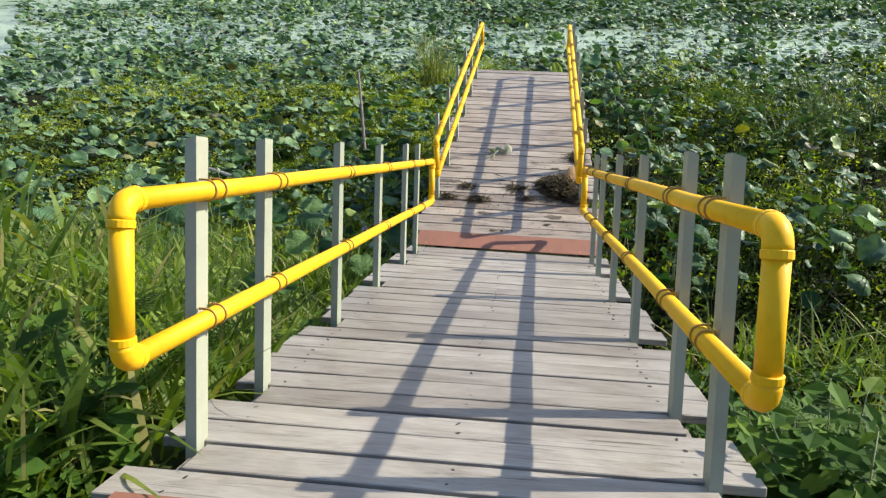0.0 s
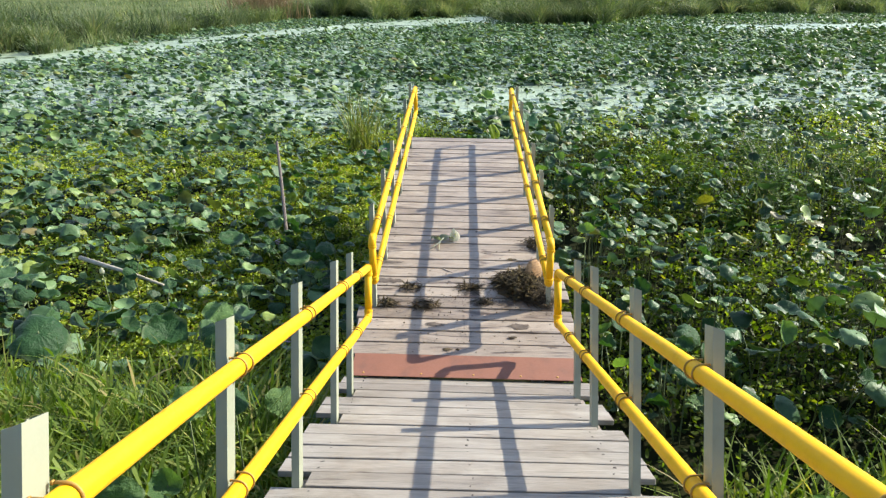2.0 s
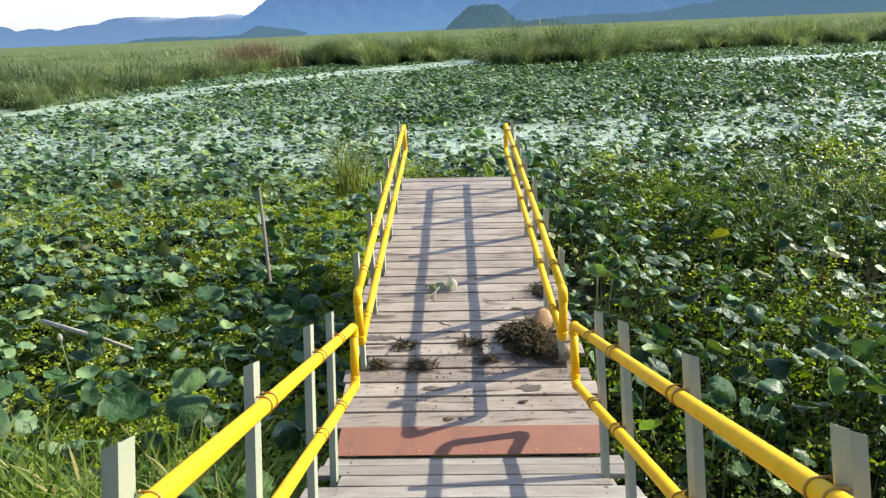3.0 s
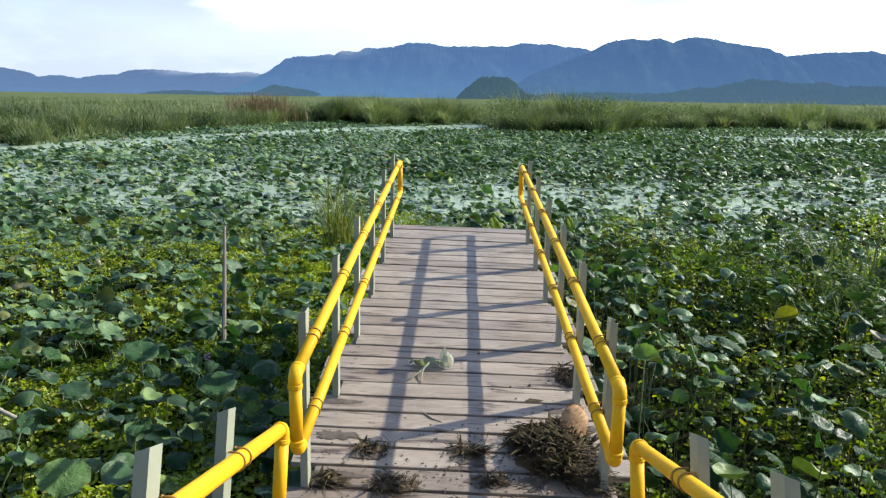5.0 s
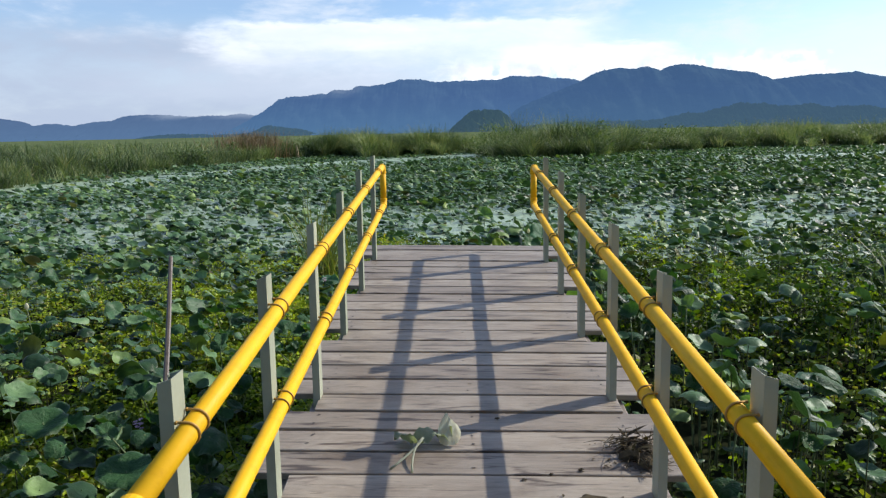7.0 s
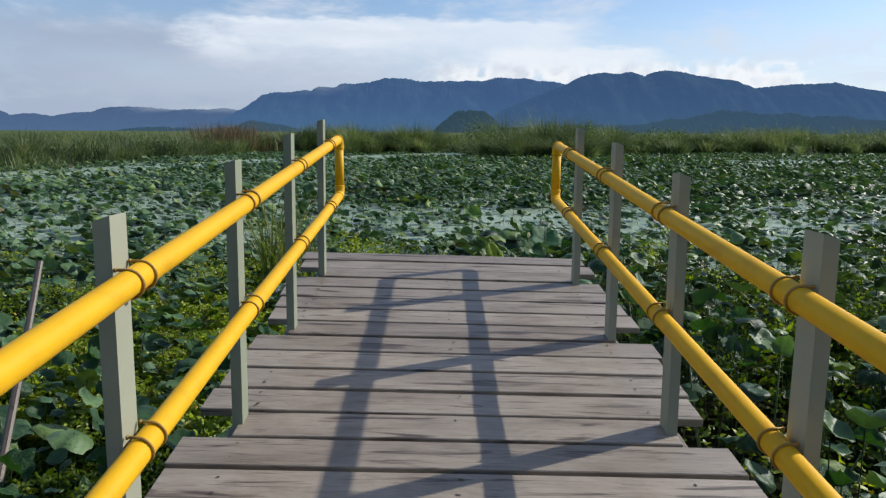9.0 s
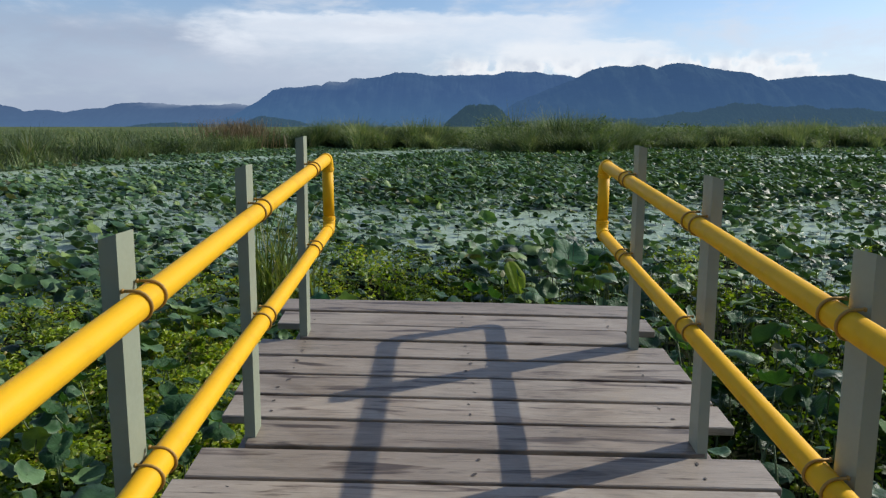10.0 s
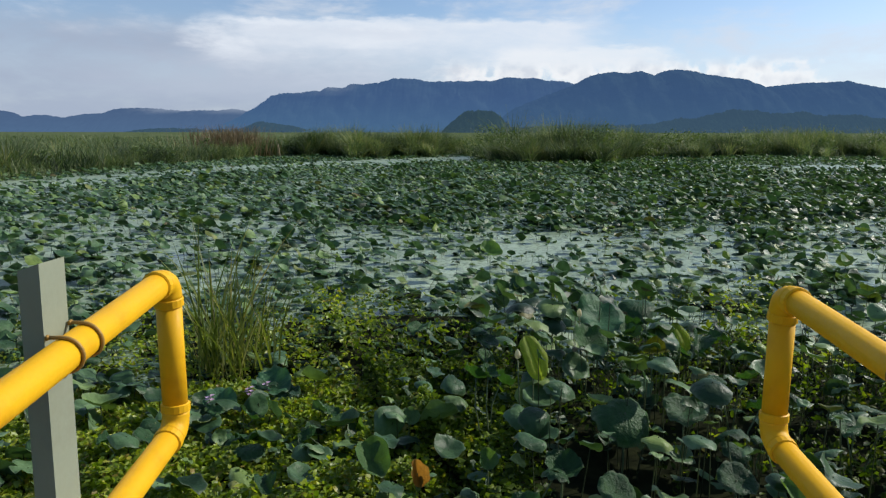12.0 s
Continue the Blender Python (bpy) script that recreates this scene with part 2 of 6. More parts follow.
def haze_painted(name, near, air, low_air, amount, mist=0.0, mist_from=-1e5, mist_to=1e5, thick=0.8):
    """Far hills: forest, haze painted as emission, some with cloud painted on the crest."""
    m, n, l, b = material(name)
    a, _ = tex(n, l, 0.013, 9, 0.70, (1, 1, 1.6))
    r = ramp(n, [(0.36, tuple(c * 0.35 for c in near)), (0.64, tuple(c * 1.2 for c in near))])
    l.new(a.outputs["Fac"], r.inputs["Fac"])
    l.new(r.outputs["Color"], b.inputs["Base Color"])
    b.inputs["Roughness"].default_value = 1.0
    b.inputs["Specular IOR Level"].default_value = 0.0
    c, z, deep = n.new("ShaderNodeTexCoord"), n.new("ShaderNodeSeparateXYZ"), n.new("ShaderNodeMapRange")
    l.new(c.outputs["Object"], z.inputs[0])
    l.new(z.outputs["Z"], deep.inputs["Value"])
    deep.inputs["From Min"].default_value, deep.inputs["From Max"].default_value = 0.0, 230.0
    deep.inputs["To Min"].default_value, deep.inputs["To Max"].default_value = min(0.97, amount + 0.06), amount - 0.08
    # this glow stands in for lit air, paler low down and bluer above
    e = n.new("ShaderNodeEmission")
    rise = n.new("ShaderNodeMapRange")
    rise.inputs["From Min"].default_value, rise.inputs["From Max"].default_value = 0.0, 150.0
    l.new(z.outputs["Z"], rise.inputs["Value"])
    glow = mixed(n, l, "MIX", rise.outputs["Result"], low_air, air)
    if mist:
        # cloud over the crest, painted into the same glow
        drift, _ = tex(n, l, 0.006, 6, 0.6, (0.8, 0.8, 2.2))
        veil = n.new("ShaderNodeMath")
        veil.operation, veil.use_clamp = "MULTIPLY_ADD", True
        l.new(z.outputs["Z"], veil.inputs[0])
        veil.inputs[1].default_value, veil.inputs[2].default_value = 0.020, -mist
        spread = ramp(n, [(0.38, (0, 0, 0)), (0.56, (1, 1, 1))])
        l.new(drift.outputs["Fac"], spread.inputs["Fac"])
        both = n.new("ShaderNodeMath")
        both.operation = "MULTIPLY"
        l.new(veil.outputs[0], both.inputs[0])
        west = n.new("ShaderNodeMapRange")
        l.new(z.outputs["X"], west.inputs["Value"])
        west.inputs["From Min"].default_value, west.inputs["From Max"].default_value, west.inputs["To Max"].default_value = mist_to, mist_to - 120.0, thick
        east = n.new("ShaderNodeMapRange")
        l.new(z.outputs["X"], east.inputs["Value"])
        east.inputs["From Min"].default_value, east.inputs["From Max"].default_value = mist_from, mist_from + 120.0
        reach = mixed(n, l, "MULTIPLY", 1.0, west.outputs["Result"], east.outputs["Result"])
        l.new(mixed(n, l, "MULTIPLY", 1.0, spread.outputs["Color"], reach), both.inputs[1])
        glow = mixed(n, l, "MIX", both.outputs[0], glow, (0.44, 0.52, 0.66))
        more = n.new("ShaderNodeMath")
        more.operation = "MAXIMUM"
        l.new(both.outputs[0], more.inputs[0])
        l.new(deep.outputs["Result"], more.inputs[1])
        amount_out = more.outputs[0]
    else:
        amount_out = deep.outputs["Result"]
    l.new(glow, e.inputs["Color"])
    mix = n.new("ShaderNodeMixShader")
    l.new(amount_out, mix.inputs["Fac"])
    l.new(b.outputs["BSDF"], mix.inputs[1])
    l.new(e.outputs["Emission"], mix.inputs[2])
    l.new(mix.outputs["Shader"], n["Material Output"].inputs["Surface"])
    return m


def weathered_apart(m, low, high):
    """Lets the paint differ a little from one object to the next."""
    n, l = m.node_tree.nodes, m.node_tree.links
    b = n["Principled BSDF"]
    info, tone = n.new("ShaderNodeObjectInfo"), ramp(n, [(0.0, low), (1.0, high)])
    l.new(info.outputs["Random"], tone.inputs["Fac"])
    was = b.inputs["Base Color"].links[0].from_socket
    l.new(mixed(n, l, "MULTIPLY", 1.0, was, tone.outputs["Color"]), b.inputs["Base Color"])


WOOD = wood("bleached_wood", (0.266, 0.249, 0.214), (0.118, 0.103, 0.084), 0.31)
PIER_WOOD = wood("browned_wood", (0.300, 0.256, 0.200), (0.060, 0.050, 0.034), 0.37)
BEAM = wood("old_beam", (0.22, 0.19, 0.16), (0.11, 0.09, 0.07))
DARK_POLE = wood("dark_wet_wood", (0.085, 0.062, 0.042), (0.04, 0.03, 0.02))
YELLOW = paint("yellow_pipe_paint", (0.78, 0.428, 0.008), 0.45, (0.58, 0.26, 0.004), scale=9.0, amount=0.55)
YELLOW.node_tree.nodes["Principled BSDF"].inputs["Specular IOR Level"].default_value = 0.22
POST = paint("grey_post_paint", (0.315, 0.330, 0.262), 0.50, (0.25, 0.245, 0.19), scale=5, amount=0.6)
weathered_apart(POST, (0.78, 0.83, 0.75), (1.10, 1.08, 1.02))
RED = paint("red_oxide_plate", (0.205, 0.085, 0.052), 0.6, (0.13, 0.065, 0.045), scale=4, amount=0.8)
RUST = paint("rusty_wire", (0.40, 0.23, 0.05), 0.5, (0.20, 0.10, 0.03), metal=0.3, scale=40)
NAIL = paint("dark_nail", (0.06, 0.05, 0.045), 0.6, (0.04, 0.03, 0.03), scale=30)
LOTUS = leafy("lotus_leaf", [(0.0, (0.020, 0.047, 0.023)), (0.45, (0.054, 0.116, 0.056)), (0.8, (0.126, 0.214, 0.106)), (0.97, (0.17, 0.24, 0.06)), (1.0, (0.14, 0.115, 0.055))], (1.7, 2.0, 0.6), 0.43, 3.0, 0.09, 0.19, 0.05, 1.35)
WEED = leafy("floating_weed_leaf", [(0.0, (0.11, 0.175, 0.015)), (0.5, (0.23, 0.31, 0.024)), (0.85, (0.34, 0.40, 0.038)), (1.0, (0.28, 0.21, 0.055))], (1.8, 1.9, 0.5), 0.45, 1.2, 0.35)
GRASS = leafy("grass_blade", [(0.0, (0.066, 0.122, 0.020)), (0.5, (0.128, 0.192, 0.032)), (0.85, (0.20, 0.26, 0.056)), (1.0, (0.30, 0.25, 0.12))], (1.7, 1.9, 0.5), 0.55, 1.5, 0.36, 0.2)
REED = leafy("reed_blade", [(0.0, (0.054, 0.090, 0.040)), (0.5, (0.106, 0.158, 0.070)), (0.85, (0.180, 0.228, 0.110)), (1.0, (0.28, 0.265, 0.16))], (1.35, 1.4, 0.75), 0.6, 0.13, 0.35, contrast=1.7)
SEDGE = leafy("sedge_blade", [(0.0, (0.075, 0.11, 0.026)), (0.5, (0.165, 0.20, 0.05)), (0.85, (0.28, 0.275, 0.09)), (1.0, (0.38, 0.28, 0.12))], (1.5, 1.6, 0.5), 0.5, 1.5, 0.35, 0.3)
SHRUB_FAR = leafy("bush_leaf", [(0.0, (0.045, 0.078, 0.034)), (0.6, (0.095, 0.140, 0.056)), (1.0, (0.16, 0.205, 0.085))], (1.6, 1.8, 0.5), 0.55, 0.5, 0.3, 0.3)
STEM = leafy("lotus_stem", [(0.0, (0.022, 0.036, 0.012)), (1.0, (0.05, 0.07, 0.022))], (1, 1, 0.5), 0.5, 8, 0.05)
SOIL = plain_mottled("mossy_bank_soil", [(0.3, (0.022, 0.026, 0.010)), (0.5, (0.045, 0.062, 0.018)), (0.7, (0.075, 0.095, 0.028))], 0.95, 1.6, 0.05, (1, 1, 1), 0.1)
# near-black for the sheet that paints shade between the pond leaves
UNDER_DARK = plain_mottled("dark_under_leaves", [(0.3, (0.006, 0.008, 0.004)), (0.7, (0.022, 0.026, 0.010))], 0.95, 5, 0.03, (1, 1, 1), 0.03)
BUSHY = leafy("bushy_weed_leaf", [(0.0, (0.034, 0.064, 0.009)), (0.6, (0.088, 0.142, 0.018)), (0.9, (0.165, 0.225, 0.032)), (1.0, (0.15, 0.14, 0.035))], (2.0, 2.1, 0.45), 0.52, 0.9, 0.40, 0.20, contrast=1.5)


# ---- builders ----
WATER = -1.3


def ob_from(name, verts, faces, mat, smooth=True, parent=None, uv=None):
    """One mesh object from arrays of corners and of triangles or quads."""
    me = bpy.data.meshes.new(name)
    verts, faces = np.asarray(verts, np.float32), np.asarray(faces, np.int32)
    k = faces.shape[1]
    me.vertices.add(len(verts))
    me.vertices.foreach_set("co", verts.ravel())
    me.loops.add(faces.size)
    me.loops.foreach_set("vertex_index", faces.ravel())
    me.polygons.add(len(faces))
    me.polygons.foreach_set("loop_start", np.arange(0, faces.size, k, dtype=np.int32))
    me.polygons.foreach_set("use_smooth", np.full(len(faces), smooth))
    if uv is not None:
        me.uv_layers.new(name="leaf").data.foreach_set("uv", np.asarray(uv, np.float32)[faces.ravel()].ravel())
    me.update(calc_edges=True)
    me.materials.append(mat)
    ob = new(name, me)
    if parent:
        ob.parent = parent
    return ob


def part(name, bm, mat, parent=None, label="", smooth=False):
    """Links a bmesh, drawn in world metres, as one mesh under a thing or a part."""
    me = bpy.data.meshes.new(name)
    bmesh.ops.recalc_face_normals(bm, faces=bm.faces)
    bm.to_mesh(me)
    bm.free()
    me.materials.append(mat)
    if smooth:
        me.polygons.foreach_set("use_smooth", [True] * len(me.polygons))
    ob = new(name, me)
    if parent:
        ob.parent = parent
        ob.matrix_parent_inverse = parent.matrix_basis.inverted() if not parent.parent else (parent.parent.matrix_basis @ Matrix()).inverted()
    if label:
        ob["label"] = label
    return ob


def thing(name, at, label, category, group=""):
    e = new(name)
    e.empty_display_size = 0.1
    e.matrix_basis = Matrix.Translation(at)
    return tagged(e, label, category, group)


def box(bm, m, sx, sy, sz, bevel=0.0):
    """A box of full sizes centred on the pose m."""
    made = bmesh.ops.create_cube(bm, size=1.0, matrix=m @ Matrix.Diagonal((sx, sy, sz, 1)))
    if bevel:
        edges = list({e for v in made["verts"] for e in v.link_edges})
        bmesh.ops.bevel(bm, geom=edges, offset=bevel, segments=1, affect="EDGES", profile=0.5)


def tube(bm, path, radii, segs=14, caps=True):
    """A round tube along a path; radii is one number or one for each point."""
    path = [Vector(p) for p in path]
    if isinstance(radii, (int, float)):
        radii = [radii] * len(path)
    side = None
    rings = []
    for i, p in enumerate(path):
        ahead = (path[min(i + 1, len(path) - 1)] - path[max(i - 1, 0)]).normalized()
        if side is None:
            side = ahead.orthogonal().normalized()
        side = (side - ahead * side.dot(ahead)).normalized()
        up = ahead.cross(side)
        rings.append([bm.verts.new(p + radii[i] * (math.cos(a) * side + math.sin(a) * up)) for a in (2 * math.pi * k / segs for k in range(segs))])
    for a, b in zip(rings, rings[1:]):
        for k in range(segs):
            bm.faces.new((a[k], a[(k + 1) % segs], b[(k + 1) % segs], b[k]))
    if caps:
        bm.faces.new(rings[0][::-1])
        bm.faces.new(rings[-1])


# ---- water, ground and distance ----
def build_water():
    m, n, l, b = material("pond_water")
    film, _ = tex(n, l, 0.35, 8, 0.65)
    grit, _ = tex(n, l, 9.0, 6, 0.7)
    r = ramp(n, [(0.34, (0.012, 0.016, 0.008)), (0.38, (0.215, 0.295, 0.190)), (0.58, (0.375, 0.468, 0.325))])
    l.new(film.outputs["Fac"], r.inputs["Fac"])
    g = ramp(n, [(0.38, (0.35, 0.38, 0.32)), (0.50, (0.9, 0.9, 0.9)), (0.65, (1.2, 1.2, 1.2))])
    l.new(grit.outputs["Fac"], g.inputs["Fac"])
    l.new(mixed(n, l, "MULTIPLY", 1.0, r.outputs["Color"], g.outputs["Color"]), b.inputs["Base Color"])
    rr = ramp(n, [(0.34, (0.10,) * 3), (0.46, (0.42,) * 3)])
    l.new(film.outputs["Fac"], rr.inputs["Fac"])
    l.new(rr.outputs["Color"], b.inputs["Roughness"])
    b.inputs["Specular IOR Level"].default_value = 0.22
    wave, _ = tex(n, l, 2.2, 4, 0.5)
    bumped(n, l, b, wave.outputs["Fac"], 0.12, 0.05)
    ob = ob_from("water", [(-2600, -40, WATER), (2600, -40, WATER), (2600, 420, WATER), (-2600, 420, WATER)], [(0, 1, 2, 3)], m, False)
    tagged(ob, "still pond water with pale green film reflecting the sky", "water", kind="structure")


def bank_height(x, y):
    """The bank that the ramp starts from, falling away into the pond bed."""
    t = min(1.0, max(0.0, (y + 7.0 + 0.35 * math.sin(x * 0.6)) / 6.0))
    t = t * t * (3 - 2 * t)
    # unseen rise behind the start, added to cut sky light from the rear
    unseen_rise = min(9.0, 0.34 * max(0.0, -11.0 - y))
    return unseen_rise + 1.35 * (1 - t) - 1.75 * t + 0.10 * noise.noise((x * 0.5, y * 0.5, 3.0))


def build_ground():
    xs = sorted({*np.linspace(-14, 14, 57), *np.linspace(-2600, -14, 12), *np.linspace(14, 2600, 12)})
    ys = sorted({*np.linspace(-14, 2, 41), -400.0, -120.0, -60.0, -38.0, -25.0, -18.0, *np.linspace(2, 60, 12), 120.0, 300.0, 900.0, 3600.0})
    v = [(x, y, bank_height(x, y) if y < 2 else -1.75) for y in ys for x in xs]
    k = len(xs)
    f = [(j * k + i, j * k + i + 1, (j + 1) * k + i + 1, (j + 1) * k + i) for j in range(len(ys) - 1) for i in range(k - 1)]
    ob = ob_from("ground", v, f, SOIL)
    tagged(ob, "mossy dark soil of the bank and pond bed", "ground", kind="structure")


def reed_front(x):
    """Where the tall reeds begin, for each place across the pond."""
    base = float(np.interp(x, (-80, -34, -30, -28, -25, -21, 3, 6, 9, 20, 23, 27, 90), (45, 45, 49, 70, 84, 95, 98, 84, 77, 78, 90, 99, 100)))
    return base + 3.6 * math.sin(x * 0.31 + 1.0) + 2.4 * math.sin(x * 0.73) + 1.5 * math.sin(x * 1.9 + 0.5)


def open_strip(x, y):
    """How deep a place lies in open water before the reeds or among the leaves (above 0: in it)."""
    wobble = 2.4 * noise.noise((x * 0.25, y * 0.12, 6.0)) + 1.5 * noise.noise((x * 0.9, y * 0.5, 2.0))
    left = 7.8 - abs(y - float(np.interp(x, (-40, -29, -25, -20, -13, -2, 6), (35, 40, 49, 60, 73, 85, 91)))) if -44 < x < 9 else -9
    right = 6.5 - abs(y - (66 + 0.1 * (x - 24))) - 0.6 * max(0.0, 30 - x) if x > 17 else -9
    patch = 4.0 + 0.14 * max(0.0, x - 8) - abs(y - 23.5 - 0.22 * (x - 8)) - 0.5 * max(0.0, 3.0 - x) if x > -3 else -9
    film = 6.2 - abs(y - 25.5) - 0.5 * max(0.0, x + 6) if x < 0 else -9
    return max(left + wobble, right + wobble, patch + 0.9 * wobble, film + 1.2 * wobble - 1.0)


def build_marsh():
    """The far marsh: the uneven tops of reeds that go on to the foot of the hills."""
    v, f = [], []
    rows = [0, 1.5, 4, 8, 14, 22, 34, 55, 90, 150, 260, 450, 800, 1400, 2500]
    cols = np.concatenate([np.linspace(-1900, -130, 14), np.linspace(-120, 160, 141), np.linspace(170, 1900, 14)])
    for j, d in enumerate(rows):
        spread = 1.0 if d < 300 else 1.3
        for x in cols:
            y0 = reed_front(max(-130.0, min(170.0, x))) + d
            tall = 0.0 if j == 0 else min(1.0, d / 9.0) + min(0.9, d / 500)
            z = WATER - 0.2 + tall * (0.9 + 0.55 * noise.noise((x * 0.09, y0 * 0.06, 1.0)) + 0.35 * noise.noise((x * 0.4, y0 * 0.4, 5.0)))
            v.append((x * spread, y0, z))
    k = len(cols)
    f = [(j * k + i, j * k + i + 1, (j + 1) * k + i + 1, (j + 1) * k + i) for j in range(len(rows) - 1) for i in range(k - 1)]
    m = plain_mottled("far_reed_tops", [(0.3, (0.055, 0.084, 0.037)), (0.5, (0.105, 0.138, 0.064)), (0.7, (0.165, 0.188, 0.10))], 0.9, 0.14, 0.4, (1, 0.4, 1), 0.0)
    ob = ob_from("marsh", v, f, m)
    tagged(ob, "far marsh of green and straw-coloured reeds", "marsh", kind="stuff")


def blades(name, spots, mat, label, category, width=0.012, bend=0.35, lean=0.25, steps=3, parent=None):
    """Many grass-like blades; spots holds rows of x, y, z, height."""
    spots = np.asarray(spots, float)
    n = len(spots)
    rng = np.random.default_rng(n + int(width * 1e5))
    az = rng.uniform(0, 2 * np.pi, n)
    face = az + np.pi / 2 + rng.uniform(-0.5, 0.5, n)
    ln, bd = rng.uniform(0.02, lean, n), rng.uniform(0.05, bend, n)
    w = width * rng.uniform(0.6, 1.4, n)
    v = np.zeros((n, 2 * steps + 1, 3))
    for s in range(steps + 1):
        u = s / steps
        off = spots[:, 3] * (ln * u + bd * u * u)
        cx, cy = spots[:, 0] + np.cos(az) * off, spots[:, 1] + np.sin(az) * off
        cz = spots[:, 2] + spots[:, 3] * (u - 0.35 * bd * u * u)
        half = w * (1 - u) ** 0.7 * (0.6 + 0.8 * min(u * 3, 1)) / 1.4
        if s < steps:
            v[:, 2 * s] = np.stack([cx - np.cos(face) * half, cy - np.sin(face) * half, cz], 1)
            v[:, 2 * s + 1] = np.stack([cx + np.cos(face) * half, cy + np.sin(face) * half, cz], 1)
        else:
            v[:, 2 * s] = np.stack([cx, cy, cz], 1)
    tri = []
    for s in range(steps - 1):
        tri += [(2 * s, 2 * s + 1, 2 * s + 3), (2 * s, 2 * s + 3, 2 * s + 2)]
    tri.append((2 * steps - 2, 2 * steps - 1, 2 * steps))
    tri = np.array(tri)
    f = (tri[None] + (np.arange(n) * (2 * steps + 1))[:, None, None]).reshape(-1, 3)
    ob = ob_from(name, v.reshape(-1, 3), f, mat, False, parent)
    return tagged(ob, label, category, kind="stuff") if label else ob


def build_reeds():
    rng = np.random.default_rng(5)
    rows = []
    for i in range(165000):
        x = rng.uniform(-75, 100)
        d = rng.exponential(10.0)
        clump = 1.5 * noise.noise((x * 0.10, d * 0.10, 7.0)) + 1.2 * noise.noise((x * 0.26, d * 0.26, 2.0)) + 0.4 * noise.noise((x * 0.9, d * 0.9, 5.0))
        if clump < -0.22:
            continue
        y = reed_front(x) + d - 1.0
        stand = 1.5 if 5 < x < 24 else 1.3 if x > 4 else 1.25 if x > -23 else 1.05
        tall = stand * (1.3 + 1.0 * min(1, d / 6) + 1.5 * clump)
        rows.append((x, y, WATER - 0.1, max(0.5, tall) * rng.uniform(0.75, 1.1)))
    blades("reeds", rows, REED, "tall green reeds with straw-coloured tips in the marsh", "reeds", 0.046, 0.9, 0.50, 2)
    tops = []
    for i in range(68000):
        d = 8 + 260 * rng.random() ** 1.9
        x = rng.uniform(-0.75, 0.85) * (70 + d)
        y = reed_front(max(-130.0, min(170.0, x))) + d
        c = noise.noise((x * 0.09, y * 0.06, 1.0))
        e = noise.noise((x * 0.035, y * 0.02, 12.0))
        if e + c < -0.35:
            continue
        tops.append((x, y, WATER + 0.3 + 0.5 * c, max(0.5, 1.1 + 1.0 * c + 1.5 * e + rng.uniform(0, 0.5))))
    blades("reed_tops", tops, REED, "reed tops rising over the far marsh", "reeds", 0.075, 1.0, 0.55, 2)
    # one rust-brown stand of dry reeds
    dry = leafy("dry_reed", [(0.0, (0.14, 0.12, 0.06)), (1.0, (0.27, 0.20, 0.13))], (1.2, 1.0, 0.7), 0.7, 1.0, 0.25)
    rows = [(rng.normal(-27.0, 2.2), rng.normal(93, 2.0), WATER, rng.uniform(2.6, 4.6)) for i in range(1300)]
    blades("dry_reeds", rows, dry, "stand of dry rust-brown reeds", "reeds", 0.05, 0.35, 0.25)


def hill_range(name, y0, y1, crest, mat, label, rough, seed, nx=300, ny=26, woods=0.0):
    """A range of hills: a crest that rises and falls (place across, height), with spurs, gullies and forest."""
    cx, cz = np.array(crest[0::2], float), np.array(crest[1::2], float)
    xs, ys = np.linspace(cx[0], cx[-1], nx), np.linspace(y0, y1, ny)
    v = []
    for j, y in enumerate(ys):
        t = j / (ny - 1)
        rise = math.sin(min(1.0, t * 1.2) * math.pi / 2) ** 1.2
        for x in xs:
            h = float(np.interp(x, cx, cz))
            spur = noise.noise((x * 0.006, y * 0.006, seed)) + 0.6 * noise.noise((x * 0.018, y * 0.016, seed + 4))
            z = h * rise + 0.30 * h * spur * rise * (1 - rise) * 2.0
            z += rough * (noise.noise((x * 0.035, y * 0.03, seed)) + 0.55 * noise.noise((x * 0.12, y * 0.1, seed + 9)) + 0.4 * noise.noise((x * 0.4, y * 0.4, seed + 2))) * min(1.0, h / 60)
            crown = 0.55 - 1.5 * abs(noise.noise((x * 0.055, y * 0.05, seed))) - 0.8 * abs(noise.noise((x * 0.13, y * 0.11, seed + 6)))
            z += woods * crown * (1.3 * noise.noise((x * 0.02, y * 0.02, seed + 3)) + 1.0) * min(1.0, rise * 1.6)
            v.append((x, y, z - 3.5 - (0.0 if j else 3.0)))
    k = nx
    f = [(j * k + i, j * k + i + 1, (j + 1) * k + i + 1, (j + 1) * k + i) for j in range(ny - 1) for i in range(k - 1)]
    ob = ob_from(name, v, f, mat)
    tagged(ob, label, "mountains", kind="structure")


